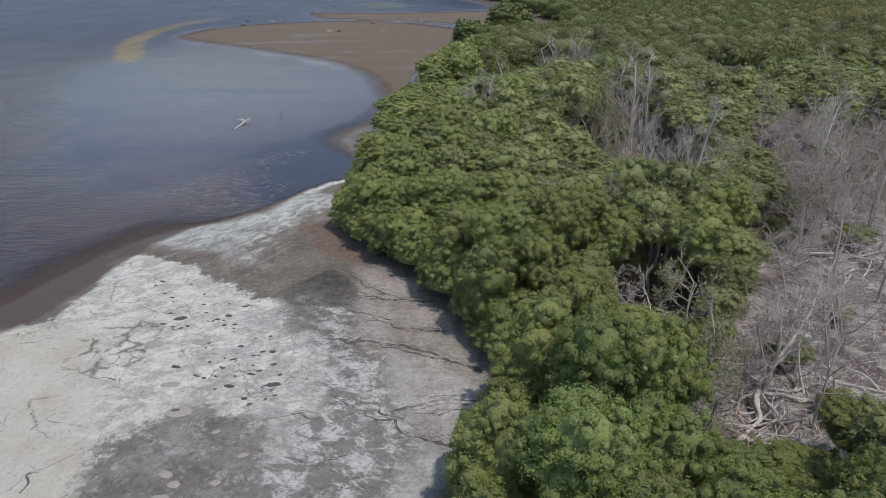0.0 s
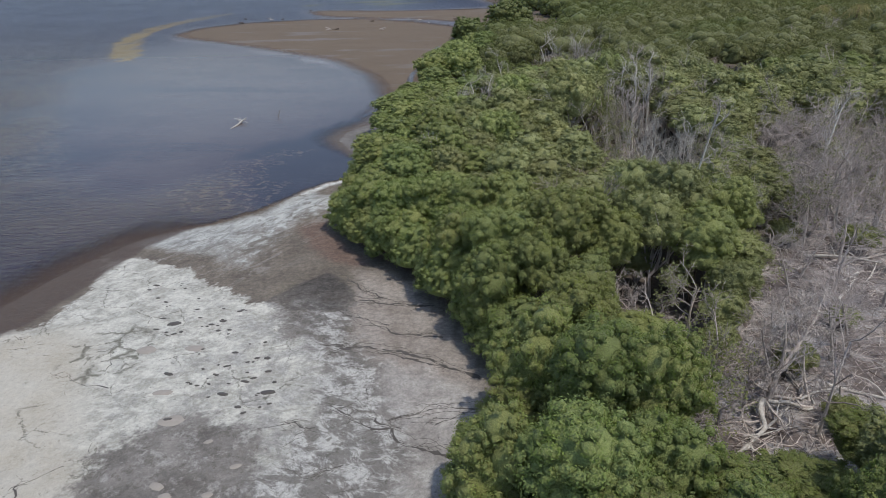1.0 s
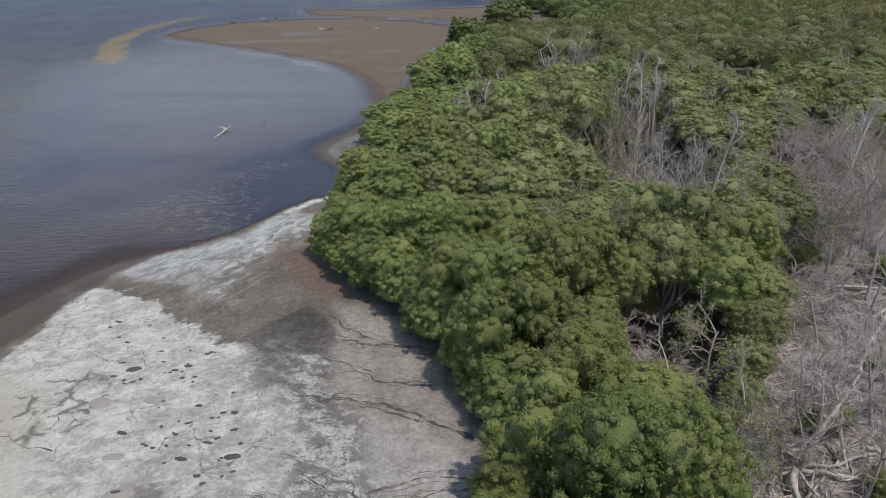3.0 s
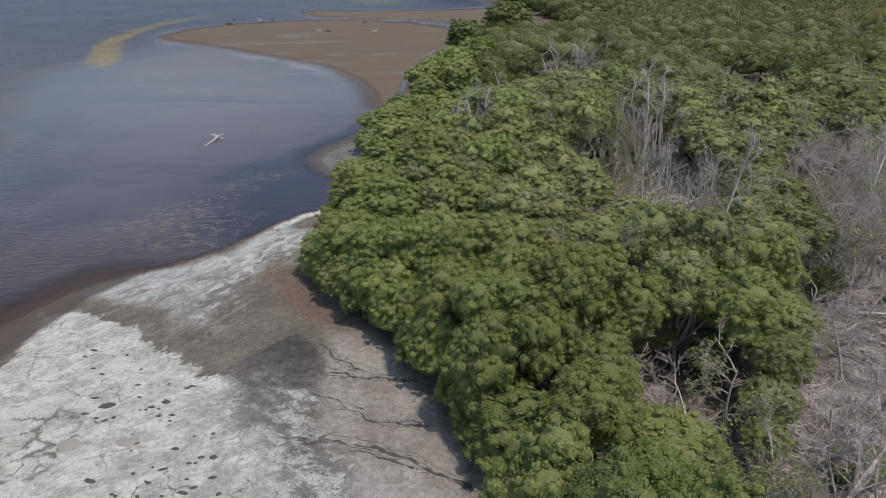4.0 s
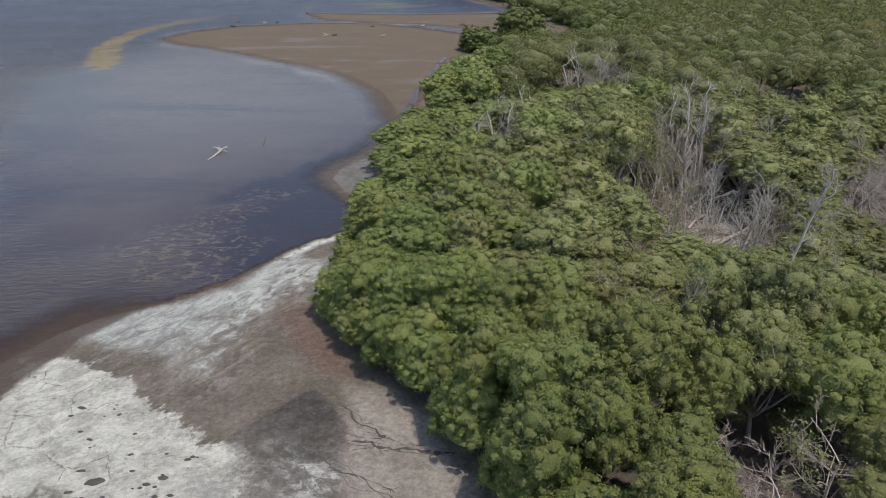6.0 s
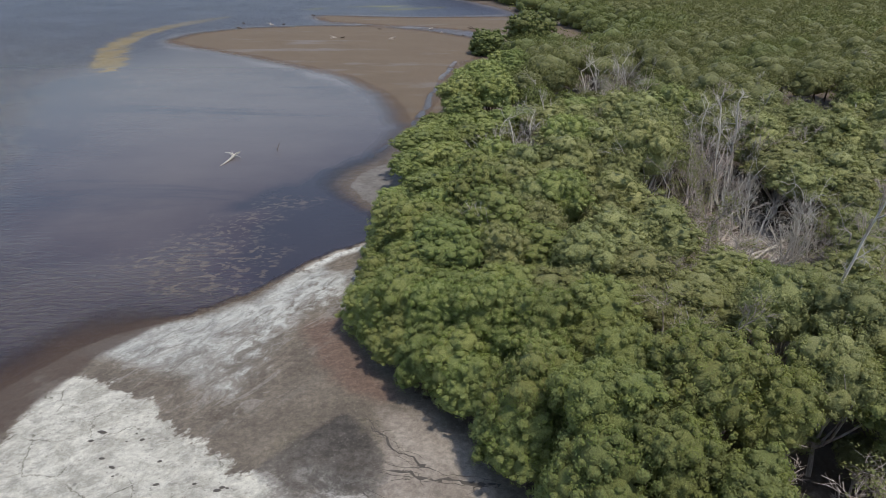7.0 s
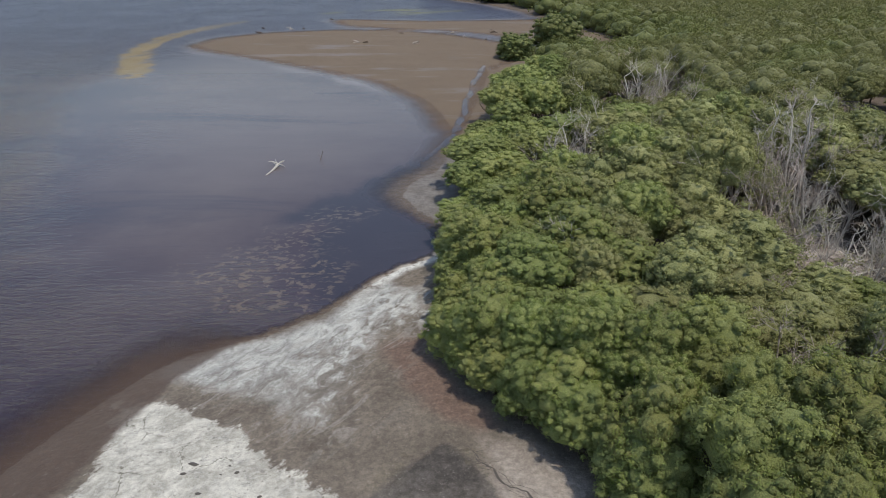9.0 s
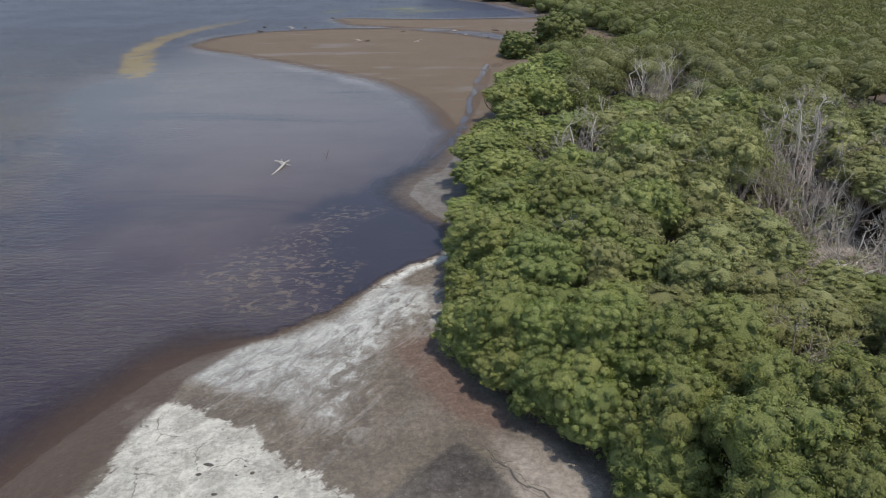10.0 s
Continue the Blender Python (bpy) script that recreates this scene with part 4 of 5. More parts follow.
def stand(x, y, top, radius, olive, edge):
    zone = 0 if y < 50 else 1
    PLANTED.append((x, y))
    if y > 92 and (y > 124 or edge > 11):
        if y > 118:
            top += 1.5 * noise.noise(Vector((x * 0.05, y * 0.08, 12.0)))
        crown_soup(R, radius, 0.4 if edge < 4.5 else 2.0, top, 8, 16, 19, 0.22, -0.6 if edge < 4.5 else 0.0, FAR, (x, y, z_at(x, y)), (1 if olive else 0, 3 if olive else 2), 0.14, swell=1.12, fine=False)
        tube(FAR, bend(R, (x, y, 0.1), (x, y, top * 0.5), 0.05, 3), (0.16, 0.13, 0.10), 4, 4)
        return
    if olive and 38 < y < 92 and R.uniform() < 0.20:
        plant(THIN[R.integers(0, 3)], x, y, R.uniform(0.8, 1.05), top / 7.2, R.uniform(0, 6.28))
        return
    if olive:
        t = (NEAR_OLIVE, MID_OLIVE)[zone]
        base_h, base_r = 7.8, 2.7
    elif edge < 3.4 and y < 66:
        t, base_h, base_r = EDGE_GREEN, 6.2, 2.8
    else:
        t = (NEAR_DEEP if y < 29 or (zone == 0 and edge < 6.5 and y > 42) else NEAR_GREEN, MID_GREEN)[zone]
        base_h, base_r = 7.8, 2.75
    plant(t[R.integers(0, len(t))], x, y, radius / base_r, top / base_h, R.uniform(0, 6.28))


for x, y, top, radius, olive in CROWNS:
    stand(x, y, top, radius, olive, float(inside(FOREST, np.array([[x, y]]))[0]))


def scatter(step, x0, x1, y0, y1):
    out = []
    row = 0
    y = y0
    while y < y1:
        x = x0 + (step / 2 if row % 2 else 0)
        while x < x1:
            out.append((x + R.uniform(-0.34, 0.34) * step, y + R.uniform(-0.34, 0.34) * step))
            x += step
        y += step * 0.87
        row += 1
    return np.array(out)


def in_view(p, lo=12.0):
    """The wedge of country that lies ahead of the flight."""
    return (p[:, 1] > lo) & (np.abs(p[:, 0]) < 10.5 + 0.63 * p[:, 1])


dead_spots = []
for step, y0, y1 in ((3.9, 8, 60), (4.1, 60, 124), (5.6, 92, 140)):
    p = scatter(step, -12, 112, y0, y1)
    edge = inside(FOREST, p)
    keep = (edge > 0.50 * step) & in_view(p, 7.0)
    dead = np.maximum.reduce([inside(DEAD_ZONE, p), inside(CLEARING, p), inside(GAP_NORTH, p)])
    for (x, y), e, dz in zip(p[keep], edge[keep], dead[keep]):
        if any((x - a) ** 2 + (y - b) ** 2 < (0.66 * step) ** 2 for a, b in PLANTED) or any((x - a) ** 2 + (y - b) ** 2 < (r + (1.3 if y > 80 else 0)) ** 2 for a, b, r in GAPS):
            continue
        if 92 < y < 124 and (e > 11) == (step < 5):
            continue
        if dz > 0:
            dead_spots.append((x, y))
            continue
        if y > 90 and dz > -2.2:
            continue
        if low_front(x, y, 9.0) < 2.2:
            continue
        top = low_front(x, y, canopy_top(x, y, e) + R.uniform(-1.2, 0.8))
        stand(x, y, min(top, 4.8) if dz > -3.0 and 33 < y < 58 else top, step * R.uniform(0.62, 0.76), is_olive(x, y, e), e)
        if e > 9 and R.uniform() < 0.10 and 60 < y < 125:
            plant(BARE[R.integers(0, 5)], x + 1.8, y + 1.2, R.uniform(0.7, 0.9), R.uniform(0.95, 1.1), R.uniform(0, 6.28))
# a low row of mangroves closes the wood towards the mud
ring = [np.array(q, float) for q in FOREST[1:14]]
for a, b in zip(ring[:-1], ring[1:]):
    k = max(1, int(np.linalg.norm(b - a) / 2.3))
    out = unit(np.array([b[1] - a[1], a[0] - b[0]]))
    for i in range(k):
        x, y = a + (b - a) * (i + R.uniform(0.2, 0.8)) / k + out * R.uniform(1.7, 2.2)
        e = float(inside(FOREST, np.array([[x, y]]))[0])
        if 14 < y < 66 and 1.2 < e < 3.4:
            stand(x, y, R.uniform(3.2, 4.4), R.uniform(1.6, 2.1), 0, e)
# young trees close what gaps are left in the canopy
p = scatter(1.5, -12, 60, 12, 110)
edge = inside(FOREST, p)
dead = np.maximum.reduce([inside(DEAD_ZONE, p), inside(CLEARING, p), inside(GAP_NORTH, p)])
for (x, y), e, dz in zip(p, edge, dead):
    if e < 1.9 or dz > -1.5 or abs(x) > 10.5 + 0.63 * y or low_front(x, y, 9.0) < 2.2:
        continue
    if min((x - a) ** 2 + (y - b) ** 2 for a, b in PLANTED) > (2.4 if y < 92 else 3.5) ** 2 and not any((x - a) ** 2 + (y - b) ** 2 < r * r for a, b, r in GAPS):
        stand(x, y, low_front(x, y, canopy_top(x, y, e) - R.uniform(0.3, 1.2)), R.uniform(1.9, 2.3), is_olive(x, y, e), e)
p = scatter(3.8, 24, 52, 47, 70)
dead_spots += [tuple(q) for q, d in zip(p, inside(DEAD_ZONE, p)) if d > 0.5 and abs(q[0]) < 10.5 + 0.63 * q[1]]
for x, y in dead_spots:
    pick = R.uniform()
    if pick < 0.15 and y > 31.5:
        plant(THIN[R.integers(0, 3)], x, y, R.uniform(0.8, 1.1), R.uniform(0.7, 1.0), R.uniform(0, 6.28))
    if y > 90:
        plant(WHITE[R.integers(0, 3)], x, y, R.uniform(0.6, 0.85), R.uniform(0.55, 0.78), R.uniform(0, 6.28))
    elif y > 54 and x < 27:
        plant(WHITE[R.integers(0, 3)], x, y, R.uniform(0.55, 0.8), R.uniform(0.85, 1.1), R.uniform(0, 6.28))
    elif pick < (0.72 if y > 46 else 0.50 if y > 31.5 else 0.20):
        plant(BARE[R.integers(0, 5)], x, y, R.uniform(0.75, 1.0), R.uniform(0.75, 1.02), R.uniform(0, 6.28))
    elif pick < 0.75:
        plant(SHRUB[R.integers(0, 3)], x + R.uniform(-1, 1), y + R.uniform(-1, 1), R.uniform(0.8, 1.2), R.uniform(0.7, 1.2), R.uniform(0, 6.28))

# half-dead trees along the rim of the clearing
for x, y in ((14.8, 34.6), (20.6, 41.0), (21.6, 45.2), (13.4, 28.6), (11.8, 26.4), (22.5, 49.0), (25.5, 53.0)):
    plant(THIN[R.integers(0, 3)], x, y, R.uniform(0.75, 0.95), R.uniform(0.65, 0.85), R.uniform(0, 6.28))
for x, y in ((18.0, 31.2), (20.6, 34.8), (22.6, 38.4), (23.6, 33.4), (24.6, 41.6), (21.8, 32.2), (25.6, 36.2), (19.0, 28.6)):
    plant(BARE[R.integers(0, 5)], x, y, R.uniform(0.65, 0.85), R.uniform(0.5, 0.72), R.uniform(0, 6.28))
# low olive growth between the hollow and the clearing
for x, y, top, radius in ((16.4, 33.6, 3.6, 1.4), (17.8, 36.0, 3.8, 1.5), (19.0, 38.6, 3.6, 1.4), (15.4, 31.8, 2.8, 1.1), (20.4, 41.6, 3.4, 1.3),
                          (11.2, 39.8, 3.2, 1.3), (12.8, 40.4, 3.4, 1.4), (15.0, 38.4, 3.2, 1.2), (10.0, 38.6, 3.0, 1.1)):
    plant(NEAR_OLIVE[R.integers(0, 4)], x, y, radius / 2.7, top / 7.8, R.uniform(0, 6.28))
for x, y in ((12.0, 33.6), (13.2, 35.2), (11.6, 35.8), (12.8, 32.8), (11.3, 38.0), (12.6, 38.6), (10.6, 36.8), (14.0, 37.4)):
    plant(SHRUB[R.integers(0, 3)], x, y, R.uniform(0.8, 1.1), R.uniform(0.7, 1.0), R.uniform(0, 6.28), (R.uniform(-0.25, 0.25), R.uniform(-0.25, 0.25)))

# a strip of olive mangroves parts the two clearings
for x, y, top, radius, turn in ((24.6, 55.6, 5.0, 2.2, 0.4), (26.4, 58.8, 5.2, 2.3, 2.1), (27.6, 62.4, 5.4, 2.2, 3.7), (22.4, 53.0, 4.8, 2.0, 5.0)):
    plant(MID_OLIVE[int(y) % 3], x, y, radius / 2.7, top / 7.8, turn)

# single dead trees that rise out of the living wood: place, height, lean
for x, y, top, lean_y in ((22.8, 75.5, 8.4, 0.0), (21.2, 69.0, 8.6, 0.04), (12.4, 66.6, 8.4, 0.0), (13.2, 68.8, 7.8, 0.05), (23.4, 57.0, 8.6, 0.1), (28.6, 48.6, 10.5, 0.22), (30.6, 49.6, 8.5, -0.12), (20.0, 72.0, 8.0, 0.0), (24.6, 73.0, 8.4, 0.1),
                          (4.2, 83.6, 7.6, 0.1), (5.6, 88.0, 7.8, -0.1), (8.8, 96.4, 8.0, 0.1), (0.6, 57.4, 7.4, 0.1), (-0.2, 56.4, 7.0, -0.1), (16.4, 107.0, 8.4, 0.0), (18.8, 109.5, 8.2, 0.1), (21.4, 112.5, 8.0, 0.0), (24.0, 114.5, 8.2, -0.1), (8.4, 87.6, 7.8, 0.0), (3.2, 81.6, 7.0, 0.1), (1.0, 78.0, 6.0, -0.1), (4.6, 77.2, 7.0, 0.0), (31.0, 122.0, 8.0, 0.0),
                          (34.0, 97.0, 8.2, 0.0), (29.0, 84.0, 8.6, 0.0), (25.5, 92.0, 8.6, 0.05), (17.5, 77.5, 8.8, 0.0), (39.0, 84.0, 8.4, 0.0), (10.9, 33.9, 4.6, 0.2), (10.2, 31.4, 4.2, -0.2), (6.6, 83.2, 7.2, 0.1), (7.4, 81.6, 6.2, -0.1), (3.0, 77.0, 6.4, 0.0), (10.5, 41.6, 6.0, 0.1), (10.1, 38.6, 5.6, -0.1), (3.5, 56.0, 5.0, 0.1), (37.2, 97.8, 6.5, 0.0), (38.8, 87.2, 6.0, 0.1), (44.6, 87.4, 6.4, 0.0)):
    kind_list = WHITE if y > 76 or (x < 14 and y > 45) else BARE
    plant(kind_list[R.integers(0, 3)], x, y, R.uniform(0.8, 1.0), top / (7.0 if kind_list is WHITE else 8.0), R.uniform(0, 6.28), (0.0, lean_y))

# slender bleached trunks that lean together in the hollow of the wood
made = 0
while made < 16:
    x, y = R.uniform(17, 27), R.uniform(57, 76)
    if inside(CLEARING, np.array([[x, y]]))[0] > 0.4:
        plant(WHITE[R.integers(0, 3)], x, y, R.uniform(0.45, 0.75), R.uniform(0.75, 1.15), R.uniform(0, 6.28), (R.uniform(-0.12, 0.12), R.uniform(-0.1, 0.15)))
        made += 1



def pale_trunk(foot, tip, thick, forks, label):
    """A slender dead trunk from its foot to its tip, with bare forks along its upper half."""
    tree = new("dead_tree")
    tagged(tree, label, "tree", "slender dead trunks of the clearings")
    rise = np.array([tip[0] - foot[0], tip[1] - foot[1], tip[2]])
    stem = Soup()
    path = bend(S, (0, 0, -0.2), rise, 0.035, 9)
    path[1:-1, :2] += S.normal(scale=0.06, size=(7, 2))
    tube(stem, path, np.linspace(thick, thick * 0.4, 9), 6)
    part("trunk", stem.mesh("trunk", [BLEACHED], True), tree)
    for k in range(forks):
        j = int(S.integers(4, 9))
        limb = Soup()
        d = unit(unit(rise) + np.array([S.normal() * 0.55, S.normal() * 0.55, 0.1]))
        twig_spray(limb, S, path[j], d, S.uniform(0.9, 1.7), thick * 0.45, 3 if k % 2 else 2, 4)
        part("branch", limb.mesh("branch", [BLEACHED if k % 3 else TWIGWOOD], True), tree)
    tree.location = (foot[0], foot[1], z_at(foot[0], foot[1]))


S = np.random.default_rng(11)
for foot, tip, thick, forks in (((28.8, 49.7), (31.4, 52.5, 9.2), 0.13, 7), ((20.0, 49.6), (20.6, 49.3, 9.9), 0.12, 6), ((31.5, 50.1), (30.6, 48.4, 6.0), 0.08, 5), ((33.0, 50.6), (33.8, 50.0, 5.2), 0.08, 4),
                                ((22.5, 72.4), (22.4, 73.5, 9.3), 0.14, 6), ((23.4, 72.5), (22.6, 73.6, 7.0), 0.11, 4), ((20.5, 72.3), (19.6, 73.5, 7.8), 0.11, 5), ((21.0, 71.8), (21.0, 73.4, 8.8), 0.11, 5),
                                ((24.2, 72.5), (25.0, 73.5, 5.2), 0.10, 4), ((19.6, 72.4), (18.8, 73.4, 7.2), 0.10, 4), ((22.0, 71.4), (22.1, 73.2, 6.0), 0.09, 3)):
    pale_trunk(foot, tip, thick, forks, "slender bleached dead trunk with bare forks above the mangroves")

# low green bushes that still live among the dead trees
BUSH = live_tree("mangrove_bush", R, 1.2, 0.2, 1.7, 8, 12, 36, 0.09, LEAF_OLIVE, low=-0.2)
tagged(BUSH, "low green mangrove bush among fallen grey branches", "bush", "bushes of the clearing")
for x, y, k in ((19.2, 31.2, 1.0), (22.3, 44.0, 1.2), (19.6, 26.6, 0.9), (26.2, 47.5, 1.1), (31.0, 46.0, 1.2), (24.3, 35.6, 0.8), (29.5, 53.0, 1.3)):
    plant(BUSH, x, y, k, k, x)

# the uprooted-looking dead tree with pale sprawling limbs
stump = new("dead_tree")
tagged(stump, "dead grey tree with bare upswept limbs and pale sprawling roots", "tree")
trunk = Soup()
lean = bend(S, (0, 0, -0.1), (0.45, 0.25, 2.0), 0.04, 6)
tube(trunk, lean, np.linspace(0.21, 0.15, 6), 8)
part("trunk", trunk.mesh("trunk", [DEADWOOD], True), stump)
for i, (tip, thick) in enumerate((((2.4, 1.2, 5.0), 0.125), ((0.7, 1.0, 4.9), 0.095), ((-0.5, 0.7, 4.4), 0.075), ((1.5, -0.3, 3.7), 0.07), ((-1.0, 0.1, 3.2), 0.065), ((1.2, 1.7, 4.6), 0.08))):
    limb = Soup()
    stem = bend(S, lean[(5, 5, 4, 4, 3, 5)[i]], tip, 0.20, 7)
    tube(limb, stem, np.linspace(thick, thick * 0.4, 7), 6)
    for q in (2, 3, 4, 5, 6, 6):
        twig_spray(limb, S, stem[q], unit(stem[q] - stem[q - 1] + S.normal(scale=0.7, size=3)), S.uniform(0.8, 1.4), thick * 0.38, 3 if q > 4 else 2, 4)
    part("branch", limb.mesh("branch", [DEADWOOD], True), stump)
# roots and low limbs: heading, reach, thickness, curl
for a, r, thick, curl in ((225, 3.6, 0.17, 0.5), (250, 2.4, 0.09, -0.7), (20, 4.4, 0.10, 0.35), (345, 3.2, 0.12, 0.6), (300, 2.6, 0.07, -0.8), (150, 2.2, 0.10, -0.9), (185, 3.0, 0.08, 0.8), (75, 2.4, 0.07, 0.5)):
    q = np.linspace(0.03, 1, 11)
    ang = radians(a) + curl * q + 0.22 * np.sin(q * 7 + a)
    limb = Soup()
    root = np.column_stack([np.cos(ang) * r * q, np.sin(ang) * r * q, 0.75 * (1 - q) ** 2.2 + thick * 0.6 + 0.20 * np.sin(q * 5 + a) ** 2 * q * (1 - q) * 2])
    tube(limb, root, np.linspace(thick, thick * 0.3, 11), 6)
    for j in (4, 6, 8):
        fork = root[j] - root[j - 1] + np.array([S.normal() * 0.25, S.normal() * 0.25, 0.12])
        tube(limb, bend(S, root[j], root[j] + unit(fork) * r * S.uniform(0.15, 0.3), 0.12, 4), np.linspace(thick * 0.45, 0.015, 4), 4)
    part("root", limb.mesh("root", [BLEACHED if thick > 0.11 else DEADWOOD], True), stump)
stump.matrix_basis = Matrix.LocRotScale((16.2, 27.9, z_at(16.2, 27.9)), None, (1.0, 1.0, 1.0))


def fallen_log(ends, radius, wood, label):
    (ax, ay), (bx, by) = ends
    log = new("fallen_log")
    tagged(log, label, "log", "fallen logs of the clearing")
    a, b = np.array([0, 0, radius * 0.8]), np.array([bx - ax, by - ay, radius * 0.6 + 0.12])
    path = bend(R, a, b, 0.09, 8)
    path[:, 2] = np.clip(path[:, 2], radius * 0.5, 0.5)
    body = Soup()
    tube(body, path, np.linspace(radius, radius * 0.45, 8), 6)
    part("trunk", body.mesh("trunk", [wood], True), log)
    for i in range(3):
        p = path[3 + i]
        d = unit(np.array([R.normal(), R.normal(), R.uniform(0.2, 0.7)]) + 0.8 * unit(b - a))
        limb = Soup()
        tube(limb, bend(R, p, p + d * np.linalg.norm(b - a) * R.uniform(0.18, 0.35), 0.12, 4), np.linspace(radius * 0.45, 0.012, 4), 4)
        part("branch", limb.mesh("branch", [wood], True), log)
    log.location = (ax, ay, z_at(ax, ay) - 0.01)


PALE_LOG = "long pale grey fallen log with broken side branches on mud"
LOGS = [((13.1, 24.3), (17.8, 28.2), 0.11), ((16.2, 30.8), (15.7, 27.3), 0.09), ((16.0, 24.8), (18.4, 25.6), 0.10), ((14.9, 25.2), (15.7, 24.1), 0.08), ((18.1, 28.2), (21.4, 27.3), 0.10),
        ((25.7, 38.5), (28.4, 41.4), 0.15), ((27.0, 45.0), (31.4, 43.5), 0.12), ((26.6, 41.7), (27.3, 41.0), 0.10), ((27.3, 41.0), (29.2, 42.3), 0.12), ((28.4, 44.2), (33.0, 45.2), 0.10), ((11.4, 24.4), (12.0, 23.0), 0.07), ((19.2, 61.3), (24.6, 64.0), 0.16), ((19.9, 59.9), (25.0, 62.4), 0.15), ((20.7, 61.8), (25.4, 65.6), 0.12)]
for a, b, r in LOGS:
    fallen_log((a, b), r, BLEACHED if r > 0.105 else DEADWOOD, PALE_LOG)
for i in range(46):
    x, y = R.uniform(14, 46), R.uniform(23, 76)
    if max(inside(DEAD_ZONE, np.array([[x, y]]))[0], inside(CLEARING, np.array([[x, y]]))[0]) > 1.0:
        a, k = R.uniform(-0.7, 0.9), R.uniform(2.0, 5.5)
        fallen_log(((x, y), (x + math.cos(a) * k, y + math.sin(a) * k)), R.uniform(0.05, 0.13), DEADWOOD if i % 3 else BLEACHED, "weathered grey fallen log lying among twigs on mud")

# tangle of broken twigs on the floor of the clearings
litter = Soup()
for zone, count in ((DEAD_ZONE, 12500), (CLEARING, 2400), (GAP_NORTH, 600)):
    zone_a = np.array(zone)
    q = np.column_stack([R.uniform(zone_a[:, 0].min() - 1, zone_a[:, 0].max() + 1, count * 2), R.uniform(zone_a[:, 1].min() - 1, zone_a[:, 1].max() + 1, count * 2)])
    q = q[inside(zone, q) > -1.5][:count]
    clump = np.array([noise.noise(Vector((x * 0.4, y * 0.4, 2.0))) for x, y in q])
    for (x, y), c in zip(q, clump):
        if c < R.uniform(-0.8, 0.0):
            continue
        a, k, z = R.uniform(0, 6.28), R.uniform(0.25, 1.0) ** 1.5 * 1.8, 0.33 + R.uniform(0.0, 0.22)
        d = np.array([math.cos(a) * k, math.sin(a) * k, R.uniform(-0.05, 0.35)])
        tube(litter, bend(R, (x, y, z), np.array([x, y, z]) + d, 0.16, 3), np.linspace(R.uniform(0.012, 0.032), 0.009, 3), 3, int(R.choice([0, 0, 1, 1, 1, 2])))
tangle = new("twig_litter", litter.mesh("twig_litter", [TWIGWOOD, DEADWOOD, BARK]))
tagged(tangle, "tangle of broken grey twigs and branches on bare mud", "debris", kind="stuff")

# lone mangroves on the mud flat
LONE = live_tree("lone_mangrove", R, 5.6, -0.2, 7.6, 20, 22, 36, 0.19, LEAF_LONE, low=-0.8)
tagged(LONE, "lone round dark green mangrove standing on the mud flat", "tree")
LONE.matrix_basis = pose(17.0, 173.5, 0.1)
second = copy_thing(LONE, pose(6.6, 160.0, 0.1, 0, 0, 70))
second.scale = (0.76, 0.76, 0.66)


def palm(x, y, height, turn):
    tree = new("palm_tree")
    tagged(tree, "palm tree with drooping yellowed fronds above the wood", "palm", "palms above the wood")
    t = Soup()
    tube(t, bend(R, (0, 0, -0.1), (0.5, 0.2, height), 0.05, 6), np.linspace(0.2, 0.13, 6), 6)
    part("trunk", t.mesh("trunk", [BARK], True), tree)
    for i in range(13):
        a, up, k = i * 2.4 + turn, R.uniform(-0.2, 1.0), R.uniform(2.6, 3.4)
        f = Soup()
        q = np.linspace(0, 1, 9)[:, None]
        rib = np.array([0.5, 0.2, height]) + np.hstack([math.cos(a) * q * k, math.sin(a) * q * k, (up * q - 1.5 * q * q) * k * 0.6])
        side = np.array([-math.sin(a), math.cos(a), 0.0])
        tube(f, rib, np.linspace(0.035, 0.01, 9), 3)
        for j in range(1, 9):
            w = 0.75 * math.sin(0.35 + 2.5 * j / 9)
            for sgn in (-1, 1):
                tip = rib[j] + side * sgn * w + (rib[j] - rib[j - 1]) * 0.8 + np.array([0, 0, -0.25])
                f.add([rib[j - 1], rib[j] * 0.6 + rib[j - 1] * 0.4, tip], [[0, 1, 2]])
        part("frond", f.mesh("frond", [LEAF_PALM]), tree)
    tree.matrix_basis = pose(x, y, 0.3)


for x, y, h in ((77, 131, 8.6), (72, 134, 8.2), (82, 126, 7.8), (76, 116, 8.0)):
    palm(x, y, h, x)

# far woods
for step, y0, y1, boughs, florets, per, size in ((6.4, 140, 212, 8, 13, 12, 0.38), (8.4, 212, 330, 7, 10, 10, 0.58)):
    p = scatter(step, -40, 250, y0, y1)
    edge = inside(FOREST, p)
    ok = (edge > 0.5 * step) & in_view(p)
    for (x, y), e in zip(p[ok], edge[ok]):
        olive = is_olive(x, y, e)
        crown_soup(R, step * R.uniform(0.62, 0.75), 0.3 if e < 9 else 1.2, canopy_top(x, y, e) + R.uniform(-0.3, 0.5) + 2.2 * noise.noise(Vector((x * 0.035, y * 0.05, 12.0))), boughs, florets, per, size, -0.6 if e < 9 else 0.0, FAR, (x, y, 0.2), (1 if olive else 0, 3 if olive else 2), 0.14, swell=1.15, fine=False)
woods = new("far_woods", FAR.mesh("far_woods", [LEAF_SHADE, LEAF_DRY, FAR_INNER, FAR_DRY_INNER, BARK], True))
tagged(woods, "distant mangrove wood of rounded green and olive crowns", "woods", kind="stuff")


